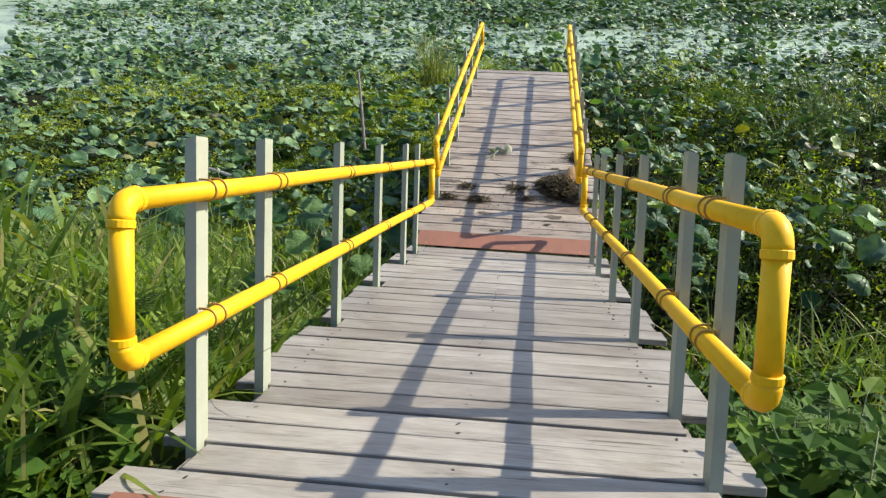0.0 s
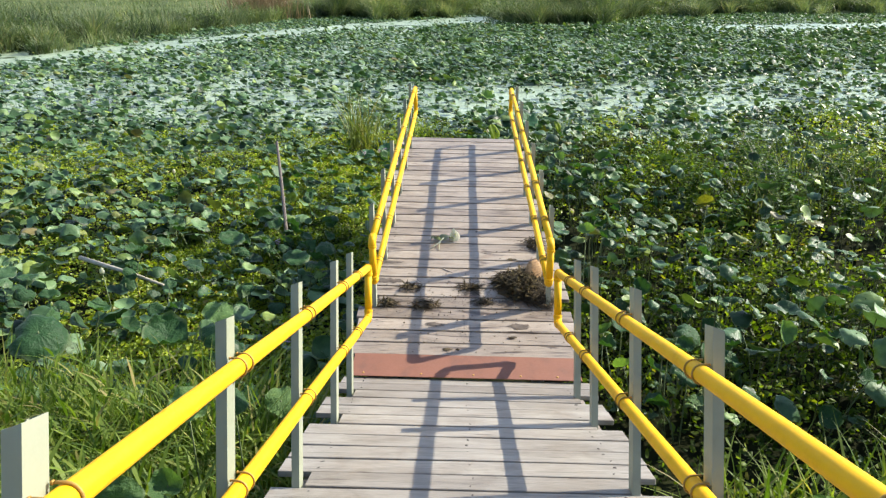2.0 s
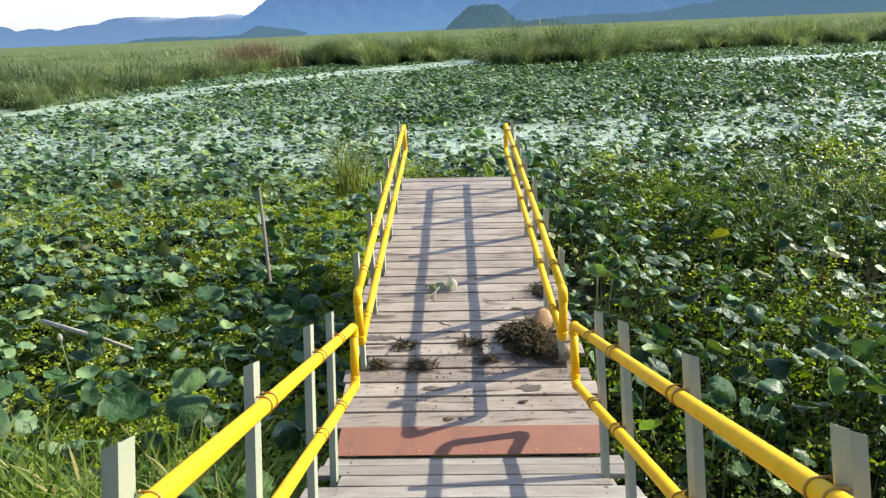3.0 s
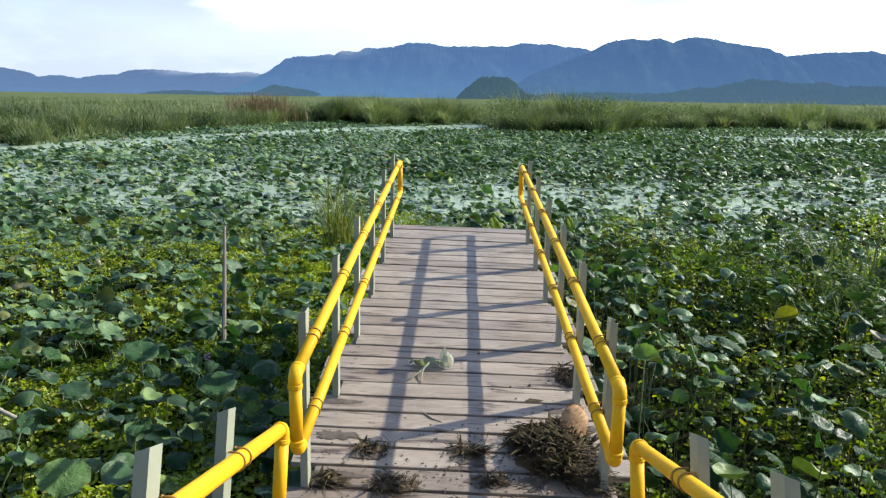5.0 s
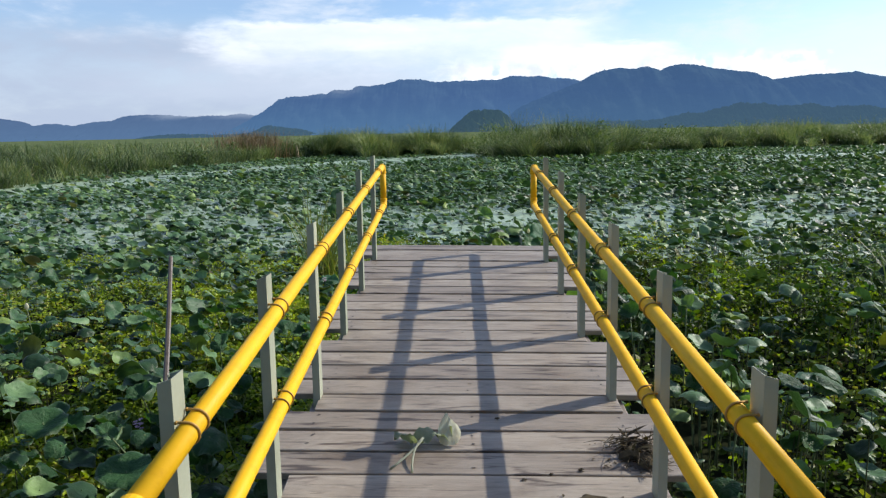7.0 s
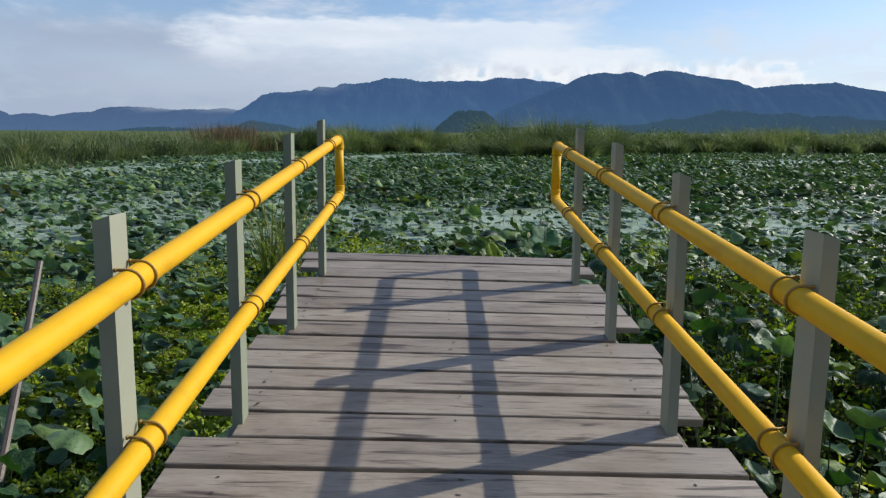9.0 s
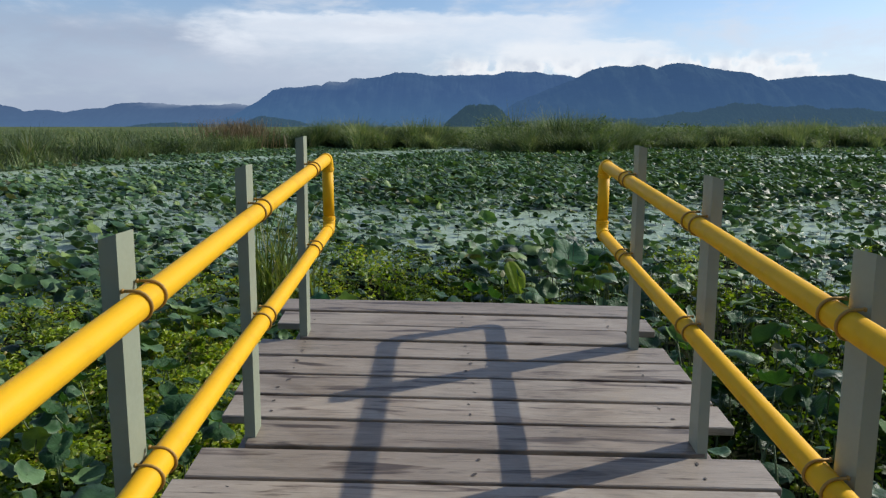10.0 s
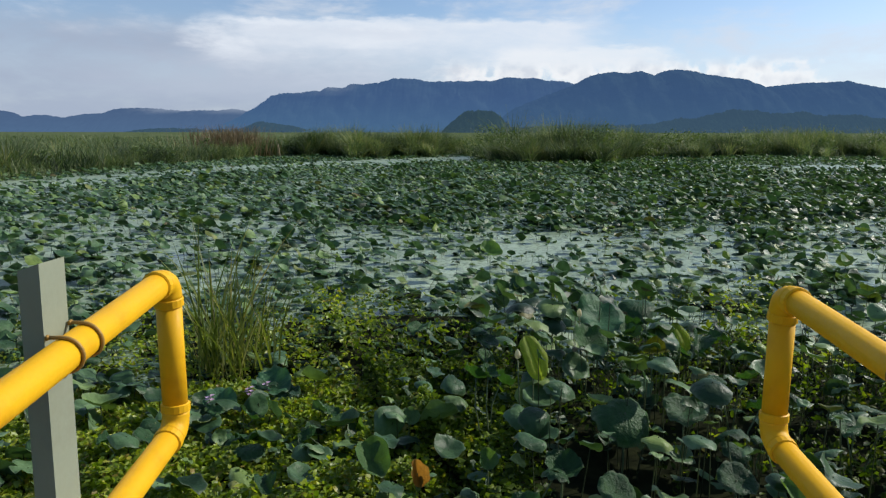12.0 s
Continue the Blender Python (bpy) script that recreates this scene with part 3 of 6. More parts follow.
def build_hills():
    # per range: forest colour, then painted haze for the crest and the foot
    far = haze_painted("far_range", (0.06, 0.09, 0.11), (0.088, 0.150, 0.295), (0.100, 0.182, 0.330), 0.86, 1.55, -1480.0, -800.0, 0.85)
    mid = haze_painted("middle_range", (0.065, 0.105, 0.10), (0.074, 0.152, 0.330), (0.088, 0.190, 0.350), 0.82, 3.1, -700.0, -360.0, 0.45)
    near = haze_painted("near_range", (0.06, 0.095, 0.085), (0.064, 0.136, 0.290), (0.072, 0.154, 0.285), 0.80)
    low = haze_painted("low_wooded_hill", (0.03, 0.055, 0.028), (0.062, 0.120, 0.205), (0.062, 0.122, 0.190), 0.76)
    dark = haze_painted("wooded_hillock", (0.03, 0.055, 0.028), (0.050, 0.098, 0.150), (0.052, 0.102, 0.145), 0.70)
    hill_range("mountain_left", 3000, 3480, (-3370, 155, -2754, 163, -2204, 112, -2122, 96, -2068, 77, -1999, 71, -1942, 84, -1901, 76, -1847, 65, -1762, 75, -1692, 89, -1623, 86, -1552, 113, -1469, 115, -1372, 112, -1262, 101, -1151, 106, -1069, 103, -1013, 113, -931, 100, -822, 75, -658, 23), far, "low mountains with blue haze and crest cloud painted on", 4, 1.0, 520, woods=5)
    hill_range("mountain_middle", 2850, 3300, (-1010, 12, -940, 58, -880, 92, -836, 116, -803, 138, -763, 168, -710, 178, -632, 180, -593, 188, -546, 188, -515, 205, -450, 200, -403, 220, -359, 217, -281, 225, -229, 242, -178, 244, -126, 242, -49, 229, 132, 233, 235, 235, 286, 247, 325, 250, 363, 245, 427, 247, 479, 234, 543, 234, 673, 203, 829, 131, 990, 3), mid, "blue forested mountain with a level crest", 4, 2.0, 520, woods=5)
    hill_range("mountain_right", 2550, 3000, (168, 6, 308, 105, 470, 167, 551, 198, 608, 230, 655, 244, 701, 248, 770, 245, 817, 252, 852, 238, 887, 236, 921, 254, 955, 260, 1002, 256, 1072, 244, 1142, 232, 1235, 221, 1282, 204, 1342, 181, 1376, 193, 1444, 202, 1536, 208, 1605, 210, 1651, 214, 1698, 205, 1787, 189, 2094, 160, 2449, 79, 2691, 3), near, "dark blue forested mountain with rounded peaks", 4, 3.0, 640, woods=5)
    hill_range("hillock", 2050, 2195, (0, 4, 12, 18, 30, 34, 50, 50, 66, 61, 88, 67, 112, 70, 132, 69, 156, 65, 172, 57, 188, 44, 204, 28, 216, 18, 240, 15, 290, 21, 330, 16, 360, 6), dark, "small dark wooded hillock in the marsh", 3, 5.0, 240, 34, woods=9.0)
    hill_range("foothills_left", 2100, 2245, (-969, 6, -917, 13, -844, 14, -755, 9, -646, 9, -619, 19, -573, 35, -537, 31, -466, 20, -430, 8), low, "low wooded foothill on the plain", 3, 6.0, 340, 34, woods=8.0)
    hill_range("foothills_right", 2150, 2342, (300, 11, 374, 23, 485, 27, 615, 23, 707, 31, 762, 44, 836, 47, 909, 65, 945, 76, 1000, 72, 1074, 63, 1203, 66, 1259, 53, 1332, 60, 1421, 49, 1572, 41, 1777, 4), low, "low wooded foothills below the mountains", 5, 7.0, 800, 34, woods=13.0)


build_water()
build_ground()
build_marsh()
build_reeds()
build_hills()


# ---- boardwalk ----
def deck_far(x, y):
    return -0.1205 + 0.0898 * y - 0.024 * x


def deck_ramp(x, y):
    return -0.412 - 0.3075 * y - 0.028 * x * max(0.0, min(1.0, (y + 6.5) / 5.5))


SLOPE_FAR, SLOPE_RAMP = math.degrees(math.atan(0.0898)), math.degrees(math.atan(-0.3075))
PLANK, THICK = 0.212, 0.042
CENTRE = 0.03


def plank_mesh(seed, length, wood_kind):
    """One weathered board, a little bowed, with worn edges."""
    r = random.Random(seed)
    bm = bmesh.new()
    box(bm, Matrix(), length, PLANK * r.uniform(0.975, 1.005), THICK, 0.004)
    cut = [e for e in bm.edges if abs(e.verts[0].co.x - e.verts[1].co.x) > length * 0.8]
    bmesh.ops.subdivide_edges(bm, edges=cut, cuts=3)
    bow, cup = r.uniform(-0.004, 0.004), r.uniform(-0.003, 0.003)
    for v in bm.verts:
        u = 2 * v.co.x / length
        v.co.z += bow * (1 - u * u) + cup * (2 * v.co.y / PLANK) ** 2
        v.co.y += 0.003 * math.sin(u * 2.2 + seed)
    me = bpy.data.meshes.new("plank")
    bmesh.ops.recalc_face_normals(bm, faces=bm.faces)
    bm.to_mesh(me)
    bm.free()
    me.materials.append(wood_kind)
    return me


LONG = {k: [plank_mesh(s, 2.36, k) for s in range(6)] for k in (WOOD, PIER_WOOD)}
SHORT = {k: [plank_mesh(s + 20, 1.97, k) for s in range(3)] for k in (WOOD, PIER_WOOD)}


def board_deck(name, label, y0, y1, pitch, surface, slope, post_ys, kind):
    """Planks side by side on three stringers, between two places along the walk."""
    r = random.Random(name)
    ym = (y0 + y1) / 2
    deck = thing(name, (CENTRE, ym, surface(CENTRE, ym)), label, "boardwalk")
    step = pitch * math.cos(radians(slope))
    count = round((y1 - y0) / step)
    step = (y1 - y0) / count
    nails = bmesh.new()
    for i in range(count):
        y = y0 + (i + 0.5) * step
        by_post = any(abs(y - p) < step * 0.5 for p in post_ys)
        me = r.choice((SHORT if by_post else LONG)[kind])
        ob = new("plank", me)
        x = CENTRE + (0.0 if by_post else r.uniform(-0.025, 0.025))
        list_deg = math.degrees(math.atan(surface(-1, y) - surface(1, y))) / 2
        turn = pose(x, y, surface(x, y) - THICK / 2 + r.uniform(-0.002, 0.002), slope, list_deg, r.uniform(-0.25, 0.25))
        if r.random() < 0.5:
            turn = turn @ pose(0, 0, 0, 0, 0, 180)
        ob.parent = deck
        ob.matrix_parent_inverse = deck.matrix_basis.inverted()
        ob.matrix_basis = turn
        for nx in (-0.92, 0.03, 0.95):
            for ny in (-0.055, 0.06):
                if r.random() < 0.12:
                    continue
                px, py = nx + r.uniform(-0.02, 0.02), y + ny * 0.9 + r.uniform(-0.01, 0.01)
                if by_post and abs(nx) > 0.5:
                    continue
                m = pose(px, py, surface(px, py) + 0.0025, slope, 0, r.uniform(0, 180))
                bmesh.ops.create_circle(nails, cap_ends=True, radius=r.uniform(0.005, 0.0085), segments=7, matrix=m @ Matrix.Diagonal((r.uniform(1, 2.2), 1, 1, 1)))
    tagged(part("nail_heads", nails, NAIL, deck), kind="stuff")
    for x in (-0.98, CENTRE, 1.04):
        bm = bmesh.new()
        length = (y1 - y0) / math.cos(radians(slope))
        box(bm, pose(x, ym, surface(x, ym) - THICK - 0.10, slope), 0.06, length - 0.04, 0.17, 0.006)
        part("stringer", bm, BEAM, deck)
    return deck


FAR_POSTS = [0.665 + 1.118 * k for k in range(6)]
FAR_SIDE = {-1: [0.630 + 1.134 * k for k in range(6)], 1: [0.705 + 1.104 * k for k in range(6)]}
RAMP_POSTS = [-6.16, -5.50, -4.245, -3.045, -1.86, -1.14]      # where they meet the planks


def pile(x, y, top):
    p = thing("timber_pile", (x, y, -1.75), "dark square timber pile under the boardwalk", "pile", "piles under the boardwalk")
    bm = bmesh.new()
    box(bm, pose(x, y, (top - 1.75) / 2), 0.14, 0.14, top + 1.75, 0.012)
    part("shaft", bm, BEAM, p)


LEAN_RAMP = 20.0


def channel_post(parent, base, top, out):
    """A lipped steel channel standing between two points, its web towards the walkway."""
    base, top = Vector(base), Vector(top)
    up = (top - base).normalized()
    along = Vector((0, 1, 0))
    along = (along - up * along.dot(up)).normalized()
    side = along.cross(up) * (1 if along.cross(up).x * out > 0 else -1)
    web, flange, lip, t = 0.098, 0.046, 0.014, 0.0035
    outline = [(-web / 2, 0), (web / 2, 0), (web / 2, flange), (web / 2 - lip, flange), (web / 2 - lip, flange - t), (web / 2 - t, flange - t),
               (web / 2 - t, t), (-web / 2 + t, t), (-web / 2 + t, flange - t), (-web / 2 + lip, flange - t), (-web / 2 + lip, flange), (-web / 2, flange)]
    bm = bmesh.new()
    low = base - up * 0.20
    rings = []
    for p, trim in ((low, 0.0), (top, 1.0)):
        ring = []
        for a, s in outline:
            drop = -0.016 * trim * (s / flange)
            ring.append(bm.verts.new(p + along * a + side * s + up * drop))
        rings.append(ring)
    k = len(outline)
    for i in range(k):
        bm.faces.new((rings[0][i], rings[0][(i + 1) % k], rings[1][(i + 1) % k], rings[1][i]))
    for ring in rings:
        for quad in ((0, 1, 6, 7), (1, 2, 5, 6), (2, 3, 4, 5), (0, 7, 8, 11), (8, 9, 10, 11)):
            bm.faces.new([ring[q] for q in quad])
    part("post", bm, POST, parent)


def tie_mesh():
    """A bent rod that holds the pipe to a post, its legs running out past the post's edge."""
    bm = bmesh.new()
    arc = [(0.032, 0, 0.040)] + [(0.040 * math.cos(a), 0, 0.040 * math.sin(a)) for a in (math.pi / 2 + math.pi * k / 10 for k in range(11))] + [(0.032, 0, -0.040)]
    tube(bm, arc, 0.0045, 7)
    box(bm, pose(0.030, 0, 0.040), 0.008, 0.012, 0.011, 0.002)
    box(bm, pose(0.030, 0, -0.040), 0.008, 0.012, 0.011, 0.002)
    me = bpy.data.meshes.new("tie")
    bmesh.ops.recalc_face_normals(bm, faces=bm.faces)
    bm.to_mesh(me)
    bm.free()
    me.materials.append(RUST)
    me.polygons.foreach_set("use_smooth", [True] * len(me.polygons))
    return me


TIE = tie_mesh()
PIPE = 0.0365


def bend(corner, a, b, size=0.060, steps=7):
    """Points of a rounded corner between the ways to a and to b."""
    corner, a, b = Vector(corner), Vector(a), Vector(b)
    da, db = (a - corner).normalized(), (b - corner).normalized()
    p, q = corner + da * size, corner + db * size
    return [(1 - u) ** 2 * p + 2 * u * (1 - u) * corner + u * u * q for u in (k / steps for k in range(steps + 1))]


def handrail(label, corners, posts, out):
    """A closed loop of yellow pipe (corners: near top, far top, far low, near low) tied to steel posts."""
    rail = thing("handrail", posts[0][0], label, "handrail", "handrails along the boardwalk")
    corners = [Vector(c) for c in corners]
    names = ("top_rail", "end_pipe", "lower_rail", "end_pipe")
    for i, name in enumerate(names):
        a, b = corners[i], corners[(i + 1) % 4]
        d = (b - a).normalized()
        bm = bmesh.new()
        n = 2 if name == "end_pipe" else 7
        r = random.Random(i + out)
        path = [a + d * 0.07 + (b - a - d * 0.14) * (k / n) for k in range(n + 1)]
        path = [p + Vector((0, 0, r.uniform(-0.004, 0.004))) if 0 < k < n else p for k, p in enumerate(path)]
        tube(bm, path, PIPE, 18)
        part(name, bm, YELLOW, rail, smooth=True)
    for i in range(4):
        c, a, b = corners[i], corners[i - 1], corners[(i + 1) % 4]
        bm = bmesh.new()
        curve = bend(c, a, b)
        tube(bm, curve, PIPE + 0.003, 18)
        elbow = part("elbow", bm, YELLOW, rail, smooth=True)
        for end, nxt in ((curve[0], curve[1]), (curve[-1], curve[-2])):
            d = (end - nxt).normalized()
            bm = bmesh.new()
            tube(bm, [end - d * 0.004, end - d * 0.001, end + d * 0.020, end + d * 0.023], [PIPE + 0.003, PIPE + 0.0058, PIPE + 0.0058, PIPE + 0.001], 18)
            collar = part("socket_collar", bm, YELLOW, rail)
            collar.parent = elbow
            collar.matrix_parent_inverse = (rail.matrix_basis @ elbow.matrix_parent_inverse @ elbow.matrix_basis).inverted()
    for base, top in posts:
        base, top = Vector(base), Vector(top)
        channel_post(rail, base, top, out)
        for a, b in ((corners[0], corners[1]), (corners[3], corners[2])):
            d = (b - a).normalized()
            # where the pipe passes the post
            up = (top - base).normalized()
            n = Vector((0, up.z, -up.y))
            along = (base - a).dot(n) / d.dot(n)
            for off in (-0.042, 0.046):
                p = a + d * (along + off)
                x = Vector((out, 0, 0))
                x = (x - d * x.dot(d)).normalized()
                z = x.cross(d)
                m = Matrix((x, d, z)).transposed().to_4x4()
                m.translation = p
                ob = new("tie", TIE)
                ob.parent = rail
                ob.matrix_parent_inverse = rail.matrix_basis.inverted()
                ob.matrix_basis = m @ pose(0, 0, 0, 0, 0, random.uniform(-7, 7))
    return rail


def far_rails():
    """The pier's rails run a little askew to its planks, their posts leaning in at the top."""
    skew = 0.0078
    for out, px, tx, rx, low in ((-1, -0.962, -0.950, -0.915, 0.520), (1, 0.935, 0.930, 0.887, 0.535)):
        posts = [((px + skew * y, y, deck_far(px, y)), (tx + skew * y, y + 0.015 + random.uniform(-0.01, 0.01), deck_far(px, y) + 1.168 + random.uniform(-0.012, 0.012))) for y in FAR_SIDE[out]]
        c = [(rx + skew * y, y, deck_far(rx, y) + h) for y, h in ((0.15, 0.996), (6.83, 0.972), (6.83, low - 0.010), (0.15, low + 0.005))]
        handrail("yellow painted pipe handrail on grey steel posts", c, posts, out)


def ramp_rails():
    s, co = math.sin(radians(LEAN_RAMP)), math.cos(radians(LEAN_RAMP))
    for out, px, rx in ((-1, -0.975, -0.934), (1, 0.980, 0.938)):
        posts = []
        for y in RAMP_POSTS:
            z = deck_ramp(px, y)
            h = 1.22 + random.uniform(-0.012, 0.012)
            posts.append(((px, y, z), (px, y + s * h, z + co * h)))
        c, start = [], (-6.74 if out < 0 else -6.80)
        for y, h in ((start, 1.02), (-0.42, 1.02), (-0.42, 0.52), (start, 0.52 if out < 0 else 0.552)):
            c.append((rx, y + s * h, deck_ramp(rx, y) + co * h))
        handrail("yellow painted pipe handrail sloping down the ramp", c, posts, out)


def red_plate(y0, y1, surface, slope, label):
    p = thing("steel_plate", (CENTRE, (y0 + y1) / 2, surface(CENTRE, y0)), label, "metal plate", "red steel joint plates")
    bm = bmesh.new()
    ym = (y0 + y1) / 2
    tilt = math.degrees(math.atan(surface(-1, ym) - surface(1, ym))) / 2
    box(bm, pose(CENTRE, ym, surface(CENTRE, ym) + 0.012, slope, tilt), 2.20, (y1 - y0) / math.cos(radians(slope)), 0.008, 0.002)
    part("sheet", bm, RED, p)
    for x in (-0.95, -0.4, 0.1, 0.55, 0.9):
        bm = bmesh.new()
        bmesh.ops.create_uvsphere(bm, u_segments=8, v_segments=5, radius=0.013, matrix=pose(x, y0 + 0.05, surface(x, y0 + 0.05) + 0.015) @ Matrix.Diagonal((1, 1, 0.5, 1)))
        part("bolt_head", bm, RUST, p, smooth=True)


def landing():
    """The level landing on the bank where the walk begins."""
    y0, y1, z = -9.6, -6.98, 1.60
    d = thing("landing", (CENTRE, -8.2, z), "weathered grey plank landing on the bank", "boardwalk")
    r = random.Random(8)
    for i in range(11):
        ob = new("plank", r.choice(LONG[WOOD]))
        ob.parent = d
        ob.matrix_parent_inverse = d.matrix_basis.inverted()
        ob.matrix_basis = pose(CENTRE + r.uniform(-0.02, 0.02), y0 + 0.12 + i * 0.234, z - THICK / 2, 0, 0, r.uniform(-0.2, 0.2))
    for x in (-0.98, 1.04):
        bm = bmesh.new()
        box(bm, pose(x, (y0 + y1) / 2, z - THICK - 0.125), 0.08, y1 - y0, 0.24, 0.006)
        part("stringer", bm, BEAM, d)


board_deck("boardwalk_ramp", "ramp of weathered grey planks sloping down to the pond", -6.60, -0.66, 0.234, deck_ramp, SLOPE_RAMP, RAMP_POSTS, WOOD)
board_deck("boardwalk_pier", "pier of weathered grey planks rising gently over the pond", -0.34, 6.93, 0.234, deck_far, SLOPE_FAR, FAR_POSTS, PIER_WOOD)
landing()
red_plate(-0.70, -0.335, deck_far, SLOPE_FAR, "red-brown steel plate bridging two boardwalk sections")
red_plate(-7.0, -6.58, deck_ramp, SLOPE_RAMP, "red-brown steel plate at the ramp's upper end")
far_rails()
ramp_rails()
for y in (0.9, 3.4, 5.9):
    for x in (-0.86, 0.92):
        pile(x, y, deck_far(x, y) - THICK - 0.19)
for y in (-4.6, -1.6):
    for x in (-0.86, 0.92):
        pile(x, y, deck_ramp(x, y) - THICK - 0.20)


# ---- plants ----
RINGS, SEGS = (0.0, 0.40, 0.72, 0.90, 1.0), 18


def leaf_shapes(count, rings, segs, seed):
    """Round lotus leaves of unit radius: dished or drooping, crimped and turned down at the rim, some folded."""
    rng = np.random.default_rng(seed)
    out = []
    for k in range(count):
        cup, fold = rng.choice([-0.45, -0.30, -0.15, 0.12, 0.30, 0.45]) + rng.uniform(-0.1, 0.1), rng.choice([0, 0, 0, 0.3, -0.3, 0.8]) * rng.uniform(0.3, 1.0)
        ph, am, q = rng.uniform(0, 6.28), rng.uniform(0.05, 0.17), rng.integers(2, 5)
        droop, crimp = rng.choice([0.0, 0.10, 0.20, 0.30]), rng.uniform(0.02, 0.10)
        flutes = max(3, segs // 3)
        v = [(0, 0, -0.05)]
        for r in rings[1:]:
            for s in range(segs):
                a = 2 * np.pi * s / segs
                rr = r * (1 + (0.045 * np.sin(3 * a + ph) + 0.055 * np.sin(5 * a + 2 * ph)) * r)
                x, y = rr * np.cos(a), rr * np.sin(a)
                z = cup * r * r + am * r ** 3 * np.sin(q * a + ph) + fold * abs(x) ** 1.4
                z += 0.5 * am * r ** 6 * np.sin((q + 4) * a + 2 * ph) + crimp * r ** 4 * np.sin(flutes * a + ph)
                z -= droop * max(0.0, (r - 0.75) / 0.25) ** 2 * (1.0 + 0.6 * np.sin(2 * a + 3 * ph))
                v.append((x * (1 - 0.25 * min(abs(fold), 0.8)), y, z))
        out.append(v)
    f = [(0, 1 + s, 1 + (s + 1) % segs) for s in range(segs)]
    for k in range(len(rings) - 2):
        a, b = 1 + k * segs, 1 + (k + 1) * segs
        for s in range(segs):
            t = (s + 1) % segs
            f += [(a + s, b + s, b + t), (a + s, b + t, a + t)]
    return np.array(out), np.array(f)


def turns(tilt, az, spin):
    """Rotation matrices: spin about the leaf's own axis, then tilt towards az."""
    def rot(axis, a):
        c, s, o, z = np.cos(a), np.sin(a), np.ones_like(a), np.zeros_like(a)
        rows = {"z": [[c, -s, z], [s, c, z], [z, z, o]], "y": [[c, z, s], [z, o, z], [-s, z, c]]}[axis]
        return np.stack([np.stack(r, -1) for r in rows], -2)
    return rot("z", az) @ rot("y", tilt) @ rot("z", spin)


def leaf_field(name, spots, mat, label, category, rings=RINGS, segs=SEGS, seed=1, tilt=1.05, shapes=24, upright=0.14, sunward=0.0, slim=1.0):
    """Many leaves in one mesh, turned to the sun within the given spread; spots holds rows of x, y, z, radius."""
    spots = np.asarray(spots, float)
    n = len(spots)
    rng = np.random.default_rng(seed)
    shape, f = leaf_shapes(shapes, rings, segs, seed)
    shape = shape * np.array((slim, 1.0, 1.0))
    lean = np.abs(rng.normal(0, tilt * 0.30, n)) + (rng.random(n) < upright) * rng.uniform(0.3, 0.9, n)
    bearing = rng.normal(math.pi / 2 - radians(SUN_AZ), sunward, n) if sunward else rng.uniform(0, 6.28, n)
    r = turns(lean + (0.16 if sunward else 0.0), bearing, rng.uniform(0, 6.28, n))
    v = np.einsum("nij,nkj->nki", r, shape[rng.integers(0, shapes, n)]) * spots[:, None, 3:4] + spots[:, None, :3]
    faces = (f[None] + (np.arange(n) * shape.shape[1])[:, None, None]).reshape(-1, 3)
    flat = np.tile(np.concatenate([[(0.0, 0.0)], [(d * np.cos(2 * np.pi * s / segs), d * np.sin(2 * np.pi * s / segs)) for d in rings[1:] for s in range(segs)]]), (n, 1))
    return tagged(ob_from(name, v.reshape(-1, 3), faces, mat, uv=flat), label, category, kind="stuff")


def stalks(name, spots, mat, label, radius=0.0045):
    """Thin leaf stalks from the water up to x, y, z."""
    spots = np.asarray(spots, float)
    n = len(spots)
    rng = np.random.default_rng(n)
    low = spots[:, :3].copy()
    low[:, :2] += rng.normal(0, 0.06, (n, 2))
    low[:, 2] = WATER - 0.1
    a = np.arange(3) * 2 * np.pi / 3
    ring = np.stack([np.cos(a), np.sin(a), np.zeros(3)], 1) * radius
    v = np.concatenate([low[:, None] + ring, spots[:, None, :3] + ring * 0.8], 1)
    f = np.array([(0, 1, 4), (0, 4, 3), (1, 2, 5), (1, 5, 4), (2, 0, 3), (2, 3, 5)])
    faces = (f[None] + (np.arange(n) * 6)[:, None, None]).reshape(-1, 3)
    return tagged(ob_from(name, v.reshape(-1, 3), faces, mat), label, "lotus stalks", kind="stuff")


def in_walk(x, y, margin=0.3):
    return abs(x - 0.03) < 1.2 + margin and y < 6.95 + margin


